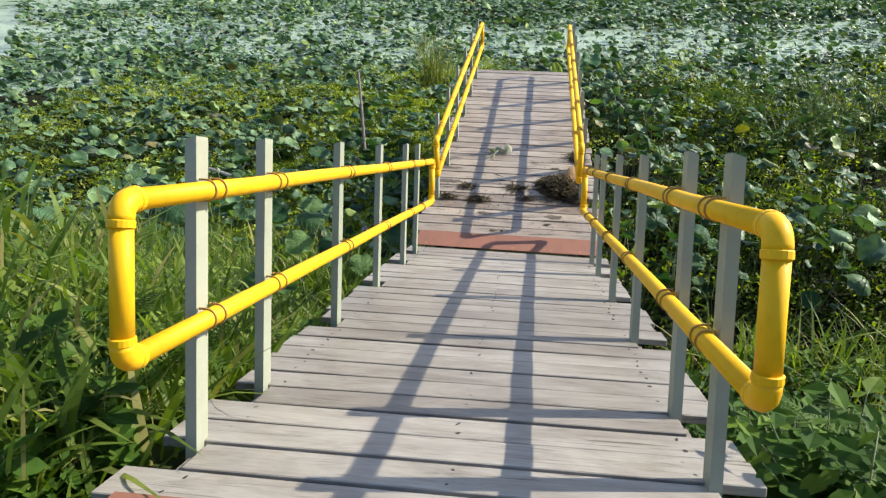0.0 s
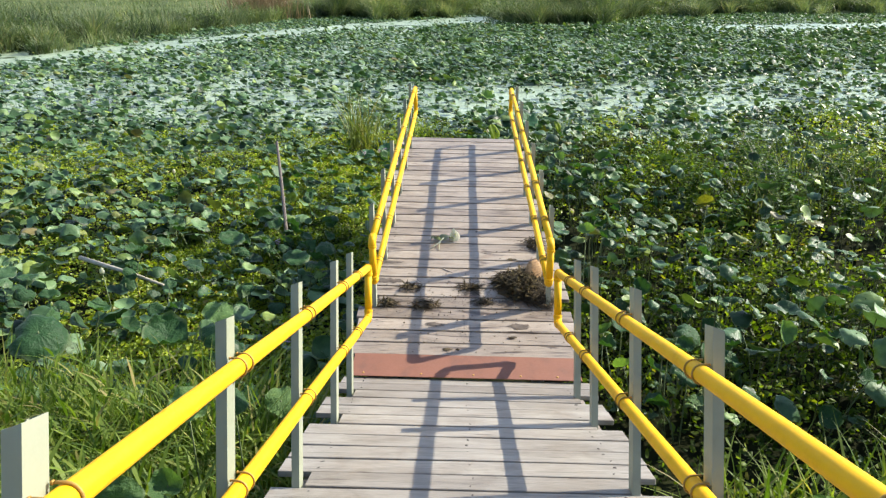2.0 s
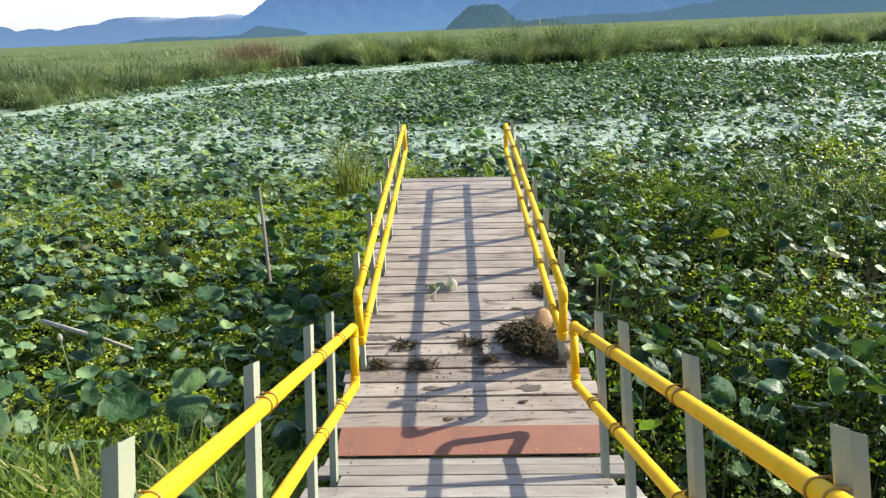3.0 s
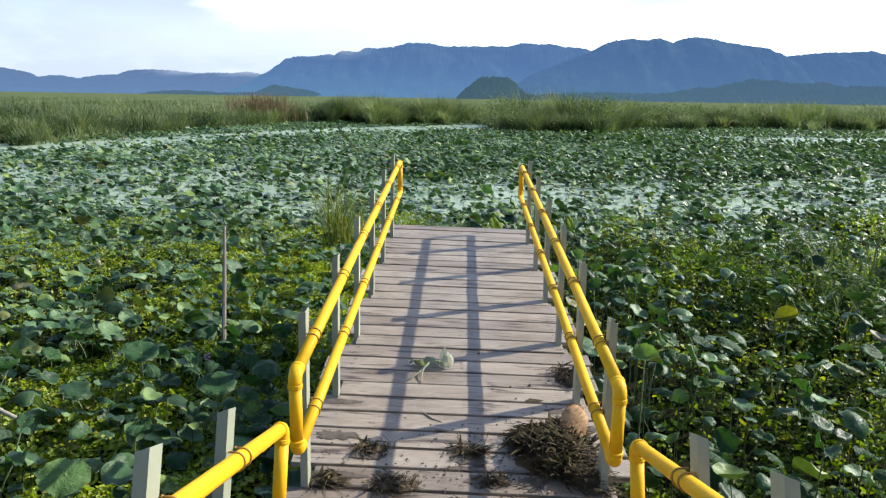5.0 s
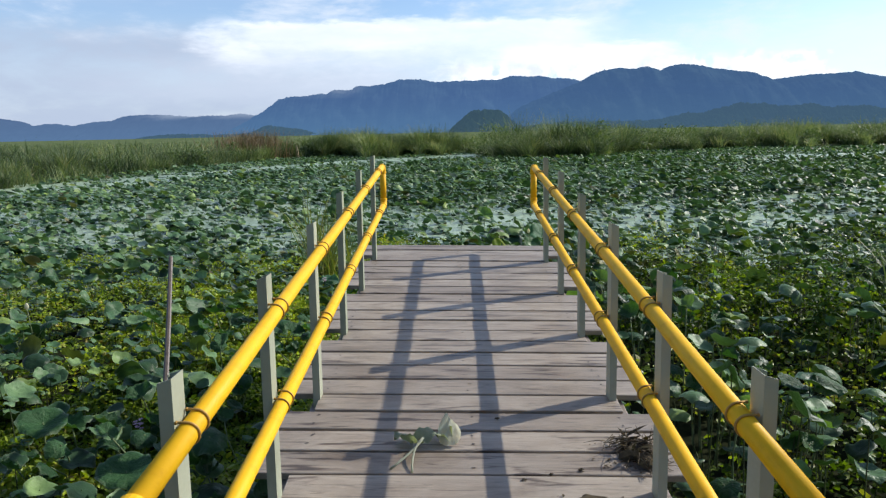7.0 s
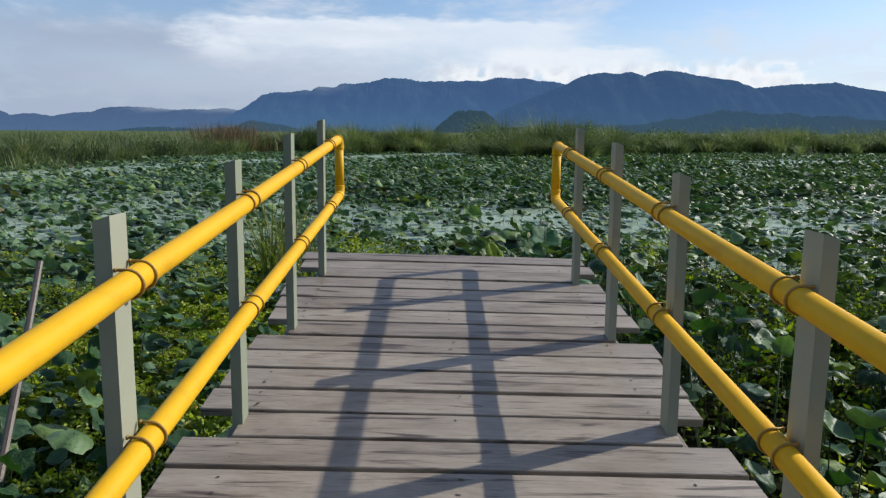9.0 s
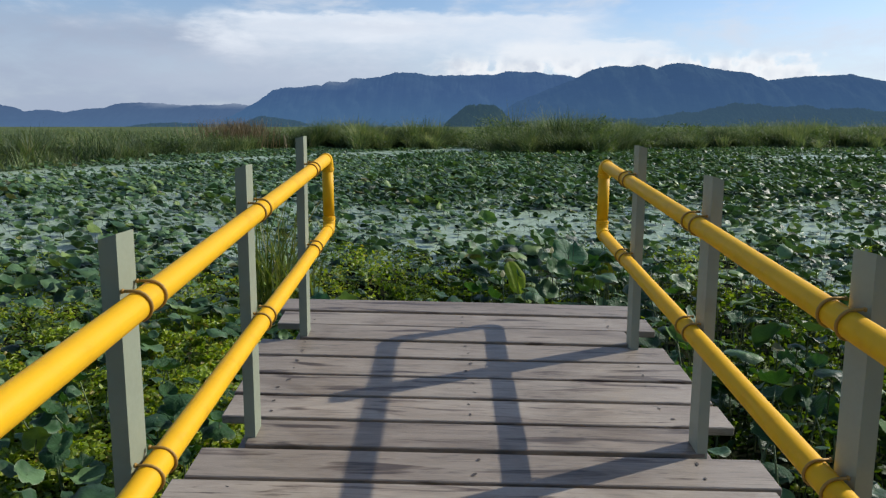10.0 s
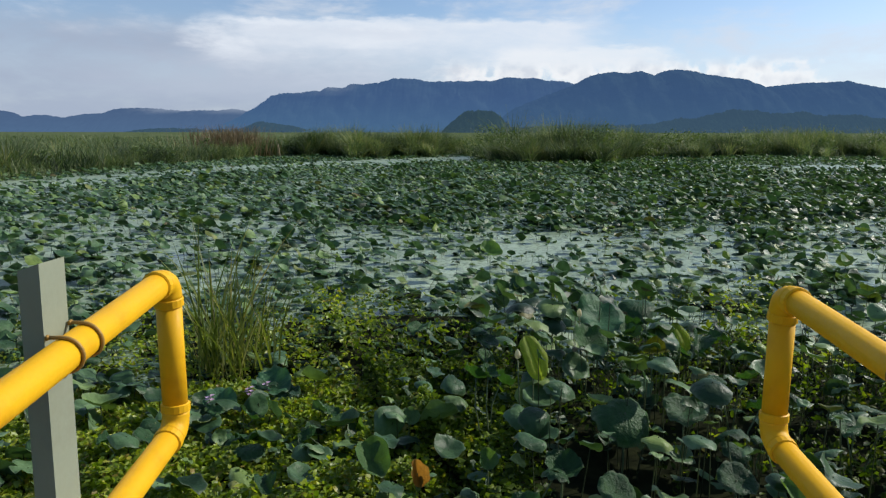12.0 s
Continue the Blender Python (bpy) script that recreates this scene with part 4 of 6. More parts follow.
def lotus_spots(rng):
    near, far = [], []
    total = 360000
    for i in range(total):
        u = rng.random()
        y = -1.5 + 102 * u ** 0.72
        half = max(0.70 * (y + 8) + 3, 15.0)
        x = rng.uniform(-half, half)
        if in_walk(x, y) or y > reed_front(x) or y < -1.2:
            continue
        patch = noise.noise((x * 0.30, y * 0.30, 4.0))
        big = noise.noise((x * 0.09, y * 0.055, 8.0))
        strip = open_strip(x, y)
        if (strip > 0 and rng.random() > (0.06 if y > 38 else 0.45 if x > 0 else 0.46)) or y < -0.4 - 0.6 * patch:
            continue
        if x > 0.6 + 0.5 * patch and y < 14 - 0.1 * x:
            dens, tall = (11.0 if y < 11 else 14.0) + 10.0 * patch, 0.85
        elif x > -0.6 and y < 17 + 2 * patch:
            dens, tall = 13.0 + 10.0 * patch, 0.36
        elif x < 0.8 and y < 13 + 2.5 * patch:
            dens, tall = (15.0 if y < 7.5 else 5.0 if x > -3.5 and y < 11 else 9.0 if x > -3.5 else 15.0) + (14.0 if y < 7.5 else 8.0) * patch, 0.38 if y < 7.5 else 0.26
        elif y < 19 + 4 * big:
            dens, tall = 17.0 + 9.0 * big + 7.0 * patch, 0.24
        elif y < 30:
            dens, tall = (15.0 if x > -4 else 12.0) + 8.0 * big + 8.0 * patch, 0.26
        elif y < 70:
            dens, tall = (14.5 if x > -4 else 10.0) + 7.0 * big + 6.0 * patch, 0.50 if x > -4 else 0.34
        else:
            dens, tall = 8.0 + 7.0 * big + 4.0 * patch, 0.20
        area = 2 * half * 102 * 0.72 * max(u, 1e-4) ** (0.72 - 1)
        if rng.random() > dens * area / total:
            continue
        h = tall * rng.uniform(0.2, 1.3) * (1 + 0.35 * patch)
        r = (0.055 + 0.135 * rng.random() ** 1.2) * (1 + 0.3 * patch) * (0.90 if y < 14 and x > 0 else 1.0 if y < 17 else 1.15)
        if rng.random() < (0.2 if y < 18 else 0.45):
            h = rng.uniform(0.01, 0.06)
        (near if y < 32 and abs(x) < 0.70 * (y + 8) + 3 else far).append((x, y, WATER + h, r * (1.15 if y > 30 else 1.0)))
    return near, far


def weed_spots(rng):
    """Two kinds: bright low weed, and the darker bushy weed under the tall lotus."""
    low, bushy = [], []
    for i in range(370000):
        if i % 3 == 0:
            x, y = rng.uniform(-5.5, 0.9), -1.0 + 14.2 * rng.random() ** 0.8
        else:
            y = -1.8 + 20 * rng.random() ** 1.15
            half = 14.0
            x = rng.uniform(-half, half)
        if in_walk(x, y, 0.0):
            continue
        p = noise.noise((x * 0.30, y * 0.30, 11.0)) + 0.5 * noise.noise((x * 1.1, y * 1.1, 3.0))
        q = noise.noise((x * 0.25, y * 0.25, 23.0))
        if x < 0.8 and y < 13:
            keep = (0.75 if y < 7.5 else 0.95 if x < -2 else 0.8) + 0.9 * p
        elif y < 15 - 0.15 * x:
            keep = 0.72 + 1.0 * p
        else:
            keep = 0.05 + 0.9 * p
        if rng.random() > keep:
            continue
        right = x > 0.6 - 0.45 * max(0.0, y - 9.5) and y < 17
        fine = max(0.0, noise.noise((x * 2.2, y * 2.2, 31.0)))
        high = 0.06 + 0.28 * fine + 0.06 * rng.random() + max(0, p) * (0.75 if right else 0.22) + (0.2 if right else 0)
        row = (x, y, WATER + high * rng.random() ** 0.6, rng.uniform(0.022, 0.056) if right else rng.uniform(0.018, 0.048))
        (bushy if (right and q < 0.5 and not (x + 2.4 * noise.noise((x * 0.6, y * 0.6, 41.0)) > 4.4 and q > (0.28 if y < 5 else 0.1))) or (q < -0.3 and not (x < 0 and 7 < y < 11)) else low).append(row)
    return low, bushy


def build_pond_plants():
    rng = np.random.default_rng(11)
    near, far = lotus_spots(rng)
    mid = [s for s in near if s[1] >= 14]
    near = [s for s in near if s[1] < 14]
    leaf_field("middle_lotus_leaves", mid, LOTUS, "scattered grey-green lotus leaves over the filmed water", "lotus leaves", (0.0, 0.65, 1.0), 10, 7, 0.80, upright=0.08, sunward=0.9)
    leaf_field("lotus_leaves", near, LOTUS, "crowded grey-green lotus leaves standing in the pond", "lotus leaves", seed=2, sunward=1.1)
    leaf_field("far_lotus_leaves", far, LOTUS, "far carpet of grey-green lotus leaves", "lotus leaves", (0.0, 1.0), 8, 3, 0.75, upright=0.08, sunward=0.8)
    stalks("lotus_stalks", [s for s in near + mid if s[1] < 31 and s[2] > WATER + 0.1], STEM, "thin green lotus stalks rising from the water", 0.006)
    low, bushy = weed_spots(rng)
    leaf_field("floating_weed", low, WEED, "yellow-green floating weed between the lotus leaves", "pond weed", (0.0, 1.0), 5, 4, 2.2, slim=0.62)
    leaf_field("bushy_weed", bushy, BUSHY, "dark green bushy weed under the lotus leaves", "pond weed", (0.0, 1.0), 6, 5, 3.2, slim=0.5)


def build_dark_sheet():
    """Dark sheet added over the water in place of deep shade under the leaves."""
    v, f, at = [], [], {}
    step = 0.45

    def corner(i, j):
        if (i, j) not in at:
            x, y = i * step, j * step
            at[i, j] = len(v)
            v.append((x + 0.12 * noise.noise((x, y, 1.0)), y + 0.12 * noise.noise((x, y, 2.0)), WATER + 0.012 + 0.03 * abs(noise.noise((x * 1.7, y * 1.7, 3.0)))))
        return at[i, j]

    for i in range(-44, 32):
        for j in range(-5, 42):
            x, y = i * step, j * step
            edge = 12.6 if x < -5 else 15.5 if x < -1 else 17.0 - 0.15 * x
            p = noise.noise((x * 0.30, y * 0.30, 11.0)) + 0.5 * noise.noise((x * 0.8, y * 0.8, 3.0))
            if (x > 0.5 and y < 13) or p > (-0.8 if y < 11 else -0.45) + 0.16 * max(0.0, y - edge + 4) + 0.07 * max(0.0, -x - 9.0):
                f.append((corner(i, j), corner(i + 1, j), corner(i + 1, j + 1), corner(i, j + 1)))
    tagged(ob_from("dark_sheet", v, f, UNDER_DARK), "dark sheet standing in for shade under the weed and lotus", "root mat", kind="stuff")


def build_bank_plants():
    rng = np.random.default_rng(21)
    rows = []
    for i in range(52000):
        x, y = rng.uniform(-9, 9), rng.uniform(-8.5, 0.5)
        if in_walk(x, y, 0.06 if y < -2 else 0.25) or (abs(x) < 2.4 and y < -6.9):
            continue
        p = noise.noise((x * 0.5, y * 0.5, 15.0))
        if abs(x) > 7.6 + 1.6 * p or y < -7.6 - 1.0 * p:
            continue
        edge = -0.8 + (0.9 if x < 0 else -0.6)
        if y > edge + p or rng.random() > 0.75 + 0.6 * p:
            continue
        h = rng.uniform(0.5, 1.25) * (1.0 + 0.4 * p)
        z = max(bank_height(x, y), WATER) - 0.05
        near_walk = min(1.0, 0.45 + max(0.0, abs(x - 0.03) - 1.2) * 0.55)
        if x > 0:
            h *= 0.8
        if rng.random() < (0.985 if 0 < x < 3.6 + 1.2 * p and y < -2.0 else 0.45 if y < -1.5 else 0.0):
            continue
        rows.append((x, y, z, h * near_walk))
    # jointed grass: thin stems with long leaves set along them
    stems, leaves = [], []
    for i in range(2600):
        x, y = (rng.uniform(-6.5, -1.36), rng.uniform(-6.9, -0.6)) if i % 4 else (rng.uniform(1.42, 5.5), rng.uniform(-5.2, -2.0))
        p = noise.noise((x * 0.6, y * 0.6, 27.0))
        if rng.random() > (0.75 if x < 0 else -0.05) + 0.8 * p:
            continue
        h = rng.uniform(0.75, 1.35) * (1 + 0.3 * p) * min(1.0, 0.55 + 0.45 * (abs(x) - 1.2)) * (1.0 if x < 0 else 0.75)
        z = max(bank_height(x, y), WATER) - 0.05
        stems.append((x, y, z, h))
        for k in range(8):
            u = 0.15 + 0.85 * (k + rng.random()) / 8
            leaves.append((x + rng.normal(0, 0.02), y + rng.normal(0, 0.02), z + h * u * 0.95, rng.uniform(0.18, 0.34)))
    blades("grass_stems", stems, GRASS, "thin upright stems of jointed grass on the bank", "grass", 0.007, 0.12, 0.12, 3)
    blades("grass_leaves", leaves, GRASS, "long arching leaves of jointed grass on the bank", "grass", 0.019, 1.0, 0.85, 4)
    outer = []
    for i in range(42000):
        x, y = rng.uniform(-22, 22), rng.uniform(-17, 0.3)
        p = noise.noise((x * 0.3, y * 0.3, 19.0))
        if (abs(x) < 6.5 + 1.5 * p and y > -7.4 - p) or (abs(x) < 1.9 and y > -9.8) or y > 0.1 + 1.5 * p or math.hypot(x, y + 5) > 19 + 3 * p or rng.random() > 0.75 + 0.7 * p:
            continue
        outer.append((x, y, max(bank_height(x, y), WATER) - 0.05, rng.uniform(0.4, 0.9) * (1 + 0.4 * p)))
    blades("outer_bank_grass", outer, GRASS, "rough green grass farther along the bank", "grass", 0.026, 0.9, 0.5, 2)
    blades("bank_broad_grass", rows[::4], GRASS, "broad-bladed green grass on the bank", "grass", 0.030, 0.9, 0.5, 4)
    blades("bank_grass", [s for i, s in enumerate(rows) if i % 4], GRASS, "tall lush green grass on the bank", "grass", 0.015, 0.75, 0.45, 4)


def build_marsh_shrubs():
    """Low rounded bushes that break the line of the reeds."""
    rng = np.random.default_rng(51)
    rows = []
    for i in range(130):
        x = rng.uniform(-62, 4) if i % 5 < 2 else rng.uniform(4, 75)
        y = reed_front(x) + rng.uniform(-0.5, 16)
        wide, tall = rng.uniform(0.8, 2.6), rng.uniform(1.3, 3.0) * (1.45 if 4 < x < 26 else 1.2 if x > 4 else 0.85)
        for k in range(int(190 * wide)):
            d = rng.normal(0, 1, 3)
            d = d / np.linalg.norm(d) * rng.uniform(0.65, 1.05)
            rows.append((x + wide * d[0], y + wide * 0.8 * d[1], WATER + max(0.05, tall * (0.45 + 0.62 * d[2])), rng.uniform(0.05, 0.13)))
    leaf_field("marsh_shrubs", rows, SHRUB_FAR, "rounded dark green bushes along the reeds", "bushes", (0.0, 1.0), 5, 12, 3.0)


build_marsh_shrubs()
build_dark_sheet()
build_pond_plants()
build_bank_plants()


# ---- single lotus plants near the walk ----
def fine_leaf(seed, cup, fold, wave, mat, notch=0.0, curl=0.0):
    """One lotus leaf of unit radius with a dimple at the stalk, raised veins and a frilled rim."""
    r = random.Random(seed)
    bm = bmesh.new()
    segs, rings = 32, (0.10, 0.30, 0.52, 0.72, 0.86, 0.95, 1.0)
    ph, q, ph2 = r.uniform(0, 6.28), r.choice((2, 3, 4)), r.uniform(0, 6.28)
    mid = bm.verts.new((0, 0, -0.07))
    last = None
    for k, d in enumerate(rings):
        row = []
        for s in range(segs):
            a = 2 * math.pi * s / segs
            edge = 1 + 0.05 * math.sin(3 * a + ph) + 0.03 * math.sin(7 * a + ph2) - notch * max(0, math.cos(a - ph)) ** 8
            x, y = d * edge * math.cos(a), d * edge * math.sin(a)
            z = cup * d * d - 0.07 * math.exp(-(d / 0.2) ** 2) + wave * d ** 3 * math.sin(q * a + ph) + 0.75 * wave * d ** 6 * math.sin(8 * a + ph2)
            z += fold * abs(x) ** 1.5 + (0.006 * d if s % 2 else 0.0)
            z += curl * max(0.0, (d - 0.70) / 0.30) ** 2 * (1.0 + 0.5 * math.sin(2 * a + ph2)) + (0.035 if s % 2 else -0.035) * max(0.0, d - 0.6) * (1.0 + wave * 6)
            row.append(bm.verts.new((x * (1 - 0.4 * min(0.9, fold)), y, z)))
        for s in range(segs):
            t = (s + 1) % segs
            if last is None:
                bm.faces.new((mid, row[s], row[t]))
            else:
                bm.faces.new((last[s], row[s], row[t], last[t]))
        last = row
    me = bpy.data.meshes.new("leaf")
    bm.to_mesh(me)
    bm.free()
    me.materials.append(mat)
    me.polygons.foreach_set("use_smooth", [True] * len(me.polygons))
    return me


def rolled_leaf(seed, mat):
    """A young lotus leaf still folded: two bellied halves hanging from one spine, their rims rolled."""
    r = random.Random(seed)
    bm = bmesh.new()
    spine = None
    for side in (-1, 1):
        rows = []
        for i in range(15):
            u = -1 + 2 * i / 14
            wide = 0.66 * math.sqrt(max(0.0, 1 - u * u)) * (1 + 0.10 * math.sin(5 * u + side))
            row = []
            for j in range(7):
                v = j / 6
                if j == 0 and spine:
                    row.append(spine[i])
                    continue
                roll = 0.20 * max(0.0, v - 0.6) ** 1.5
                row.append(bm.verts.new((u + 0.02 * math.sin(9 * v + i), side * (wide * v * (1 - 0.30 * v) + 0.012 * j), wide * 0.55 * v * (1.1 - v) * 2 - 0.10 * u * u + roll * (1 if i % 2 else 0.5))))
            rows.append(row)
        if spine is None:
            spine = [row[0] for row in rows]
        for a, b in zip(rows, rows[1:]):
            for j in range(6):
                bm.faces.new((a[j], b[j], b[j + 1], a[j + 1]))
    me = bpy.data.meshes.new("leaf")
    bmesh.ops.recalc_face_normals(bm, faces=bm.faces)
    bm.to_mesh(me)
    bm.free()
    me.materials.append(mat)
    me.polygons.foreach_set("use_smooth", [True] * len(me.polygons))
    return me


def single_leafy(name, colour, glow, rough=0.45, part_through=0.25):
    m, n, l, b = material(name)
    info = n.new("ShaderNodeObjectInfo")
    tone = ramp(n, [(0, (0.72, 0.76, 0.78)), (1, (1.28, 1.22, 1.1))])
    l.new(info.outputs["Random"], tone.inputs["Fac"])
    blot, _ = tex(n, l, 2.5, 6, 0.62)
    vary = ramp(n, [(0.3, tuple(c * 0.72 for c in colour)), (0.55, colour), (0.75, (colour[0] * 1.5, colour[1] * 1.25, colour[2] * 1.05))])
    l.new(blot.outputs["Fac"], vary.inputs["Fac"])
    col = mixed(n, l, "MULTIPLY", 1.0, vary.outputs["Color"], tone.outputs["Color"])
    col, height = veined(n, l, col, "Object", 0.05)
    col = rim_lightened(n, l, col, "Object")
    crease, _ = tex(n, l, 5.0, 5, 0.6)
    bumped(n, l, b, mixed(n, l, "ADD", 0.16, crease.outputs["Fac"], height), 0.5, 0.05)
    l.new(col, b.inputs["Base Color"])
    b.inputs["Roughness"].default_value = rough
    b.inputs["Specular IOR Level"].default_value = 0.14
    t = n.new("ShaderNodeBsdfTranslucent")
    l.new(mixed(n, l, "MULTIPLY", 1.0, col, glow), t.inputs["Color"])
    mix = n.new("ShaderNodeMixShader")
    mix.inputs["Fac"].default_value = part_through
    l.new(b.outputs["BSDF"], mix.inputs[1])
    l.new(t.outputs["BSDF"], mix.inputs[2])
    l.new(mix.outputs["Shader"], n["Material Output"].inputs["Surface"])
    return m


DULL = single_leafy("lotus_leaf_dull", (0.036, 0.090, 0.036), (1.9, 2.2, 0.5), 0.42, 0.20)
# brighter blue-green copy of the dull leaf: sunlight put into its colour
LIT_TEAL = single_leafy("lotus_leaf_lit", (0.060, 0.150, 0.080), (1.6, 1.9, 0.6), 0.42)
FRESH = single_leafy("lotus_leaf_fresh", (0.105, 0.195, 0.070), (1.7, 1.8, 0.5), 0.45, 0.30)
YOUNG = single_leafy("lotus_leaf_young", (0.34, 0.43, 0.08), (1.5, 1.5, 0.5), 0.45, 0.60)
YELLOWING = single_leafy("lotus_leaf_yellowing", (0.14, 0.165, 0.03), (1.5, 1.4, 0.4), 0.5, 0.35)
BROWNED = single_leafy("lotus_leaf_browned", (0.27, 0.165, 0.05), (1.5, 1.2, 0.5), 0.6, 0.45)
STALK = single_leafy("stalk_green", (0.10, 0.15, 0.05), (1, 1, 0.5), 0.5, 0.05)
DRYING = single_leafy("leaf_drying", (0.33, 0.37, 0.26), (1.2, 1.3, 0.7), 0.5, 0.25)
PALE = single_leafy("leaf_underside_pale", (0.74, 0.75, 0.64), (1.1, 1.1, 1.0), 0.55, 0.5)

LEAVES = {
    "dull": [fine_leaf(s, c, f, w, DULL, n, k) for s, c, f, w, n, k in ((1, 0.30, 0, 0.12, 0, -0.22), (2, -0.28, 0, 0.15, 0.2, -0.18), (3, 0.48, 0.15, 0.13, 0, -0.10), (4, -0.42, 0.1, 0.18, 0.1, -0.10), (5, 0.22, 0.4, 0.14, 0, -0.28), (6, 0.36, 0, 0.18, 0.2, 0.12), (7, 0.10, 0.7, 0.18, 0.1, -0.15))],
    "fresh": [fine_leaf(s, c, f, w, FRESH, 0.1, 0.05) for s, c, f, w in ((11, 0.28, 0.25, 0.10), (12, 0.2, 0.5, 0.10), (13, -0.2, 0.1, 0.12))],
    "lit": [fine_leaf(s, c, 0.1, 0.14, LIT_TEAL, 0.1, -0.12) for s, c in ((14, 0.30), (15, 0.42))],
    "folded": [rolled_leaf(21, YOUNG)],
    "yellowing": [fine_leaf(31, 0.25, 0.8, 0.14, YELLOWING, 0.1, 0.05)],
    "browned": [fine_leaf(41, 0.35, 1.0, 0.22, BROWNED, 0.2, 0.10)],
}
LOTUS_LABELS = {
    "dull": "lotus plant with broad grey-green leaves on tall stalks",
    "fresh": "lotus plant with fresh light green leaf on a stalk",
    "lit": "lotus plant with a broad leaf coloured blue-green as sunlit, on a tall stalk",
    "folded": "lotus plant with folded bright green young leaf",
    "yellowing": "lotus plant with a yellowing folded leaf",
    "browned": "lotus plant with a withered brown-edged leaf",
}


def lotus_plant(x, y, leaves, label):
    """leaves: rows of offset x, y, height over the water, radius, kind, tilt and its bearing in degrees."""
    plant = thing("lotus_plant", (x, y, WATER - 0.05), label, "lotus", "lotus plants beside the walk")
    for k, (dx, dy, h, rad, kind, tilt, bear) in enumerate(leaves):
        top = Vector((x + dx, y + dy, WATER + h))
        foot = Vector((x + dx * 0.25, y + dy * 0.25, WATER - 0.12))
        bow = Vector((-dy, dx, 0)) * 0.3
        bm = bmesh.new()
        tube(bm, [foot, foot.lerp(top, 0.35) + bow, foot.lerp(top, 0.7) + bow, top], [0.0085, 0.008, 0.007, 0.006], 6)
        part("stalk", bm, STALK, plant, smooth=True)
        pick = random.choice(LEAVES[kind])
        leaf = new("leaf", pick)
        leaf.parent = plant
        leaf.matrix_parent_inverse = plant.matrix_basis.inverted()
        leaf.matrix_basis = Matrix.Translation(top) @ pose(0, 0, 0, 0, 0, bear) @ pose(0, 0, 0, 0, tilt, 0) @ pose(0, 0, 0, 0, 0, random.uniform(-15, 15) if kind == "folded" else random.uniform(0, 360)) @ Matrix.Scale(rad, 4)
    return plant


def random_lotus(zone, count, tall, seed):
    r = random.Random(seed)
    x0, x1, y0, y1 = zone
    for i in range(count):
        x, y = r.uniform(x0, x1), r.uniform(y0, y1)
        leaves = []
        for k in range(r.randint(2, 4)):
            kind = r.choices(("dull", "fresh", "yellowing", "browned"), (0.94, 0.06, 0.0, 0.0))[0]
            leaves.append((r.uniform(-0.35, 0.35), r.uniform(-0.35, 0.35), tall * r.uniform(0.45, 1.15), r.uniform(0.085, 0.16), kind, max(4, r.gauss(24, 12)), r.gauss(90 - SUN_AZ, 65)))
        if abs(x - 0.03) < 1.62 and y < 7.5:
            continue
        lotus_plant(x, y, leaves, LOTUS_LABELS["dull"])


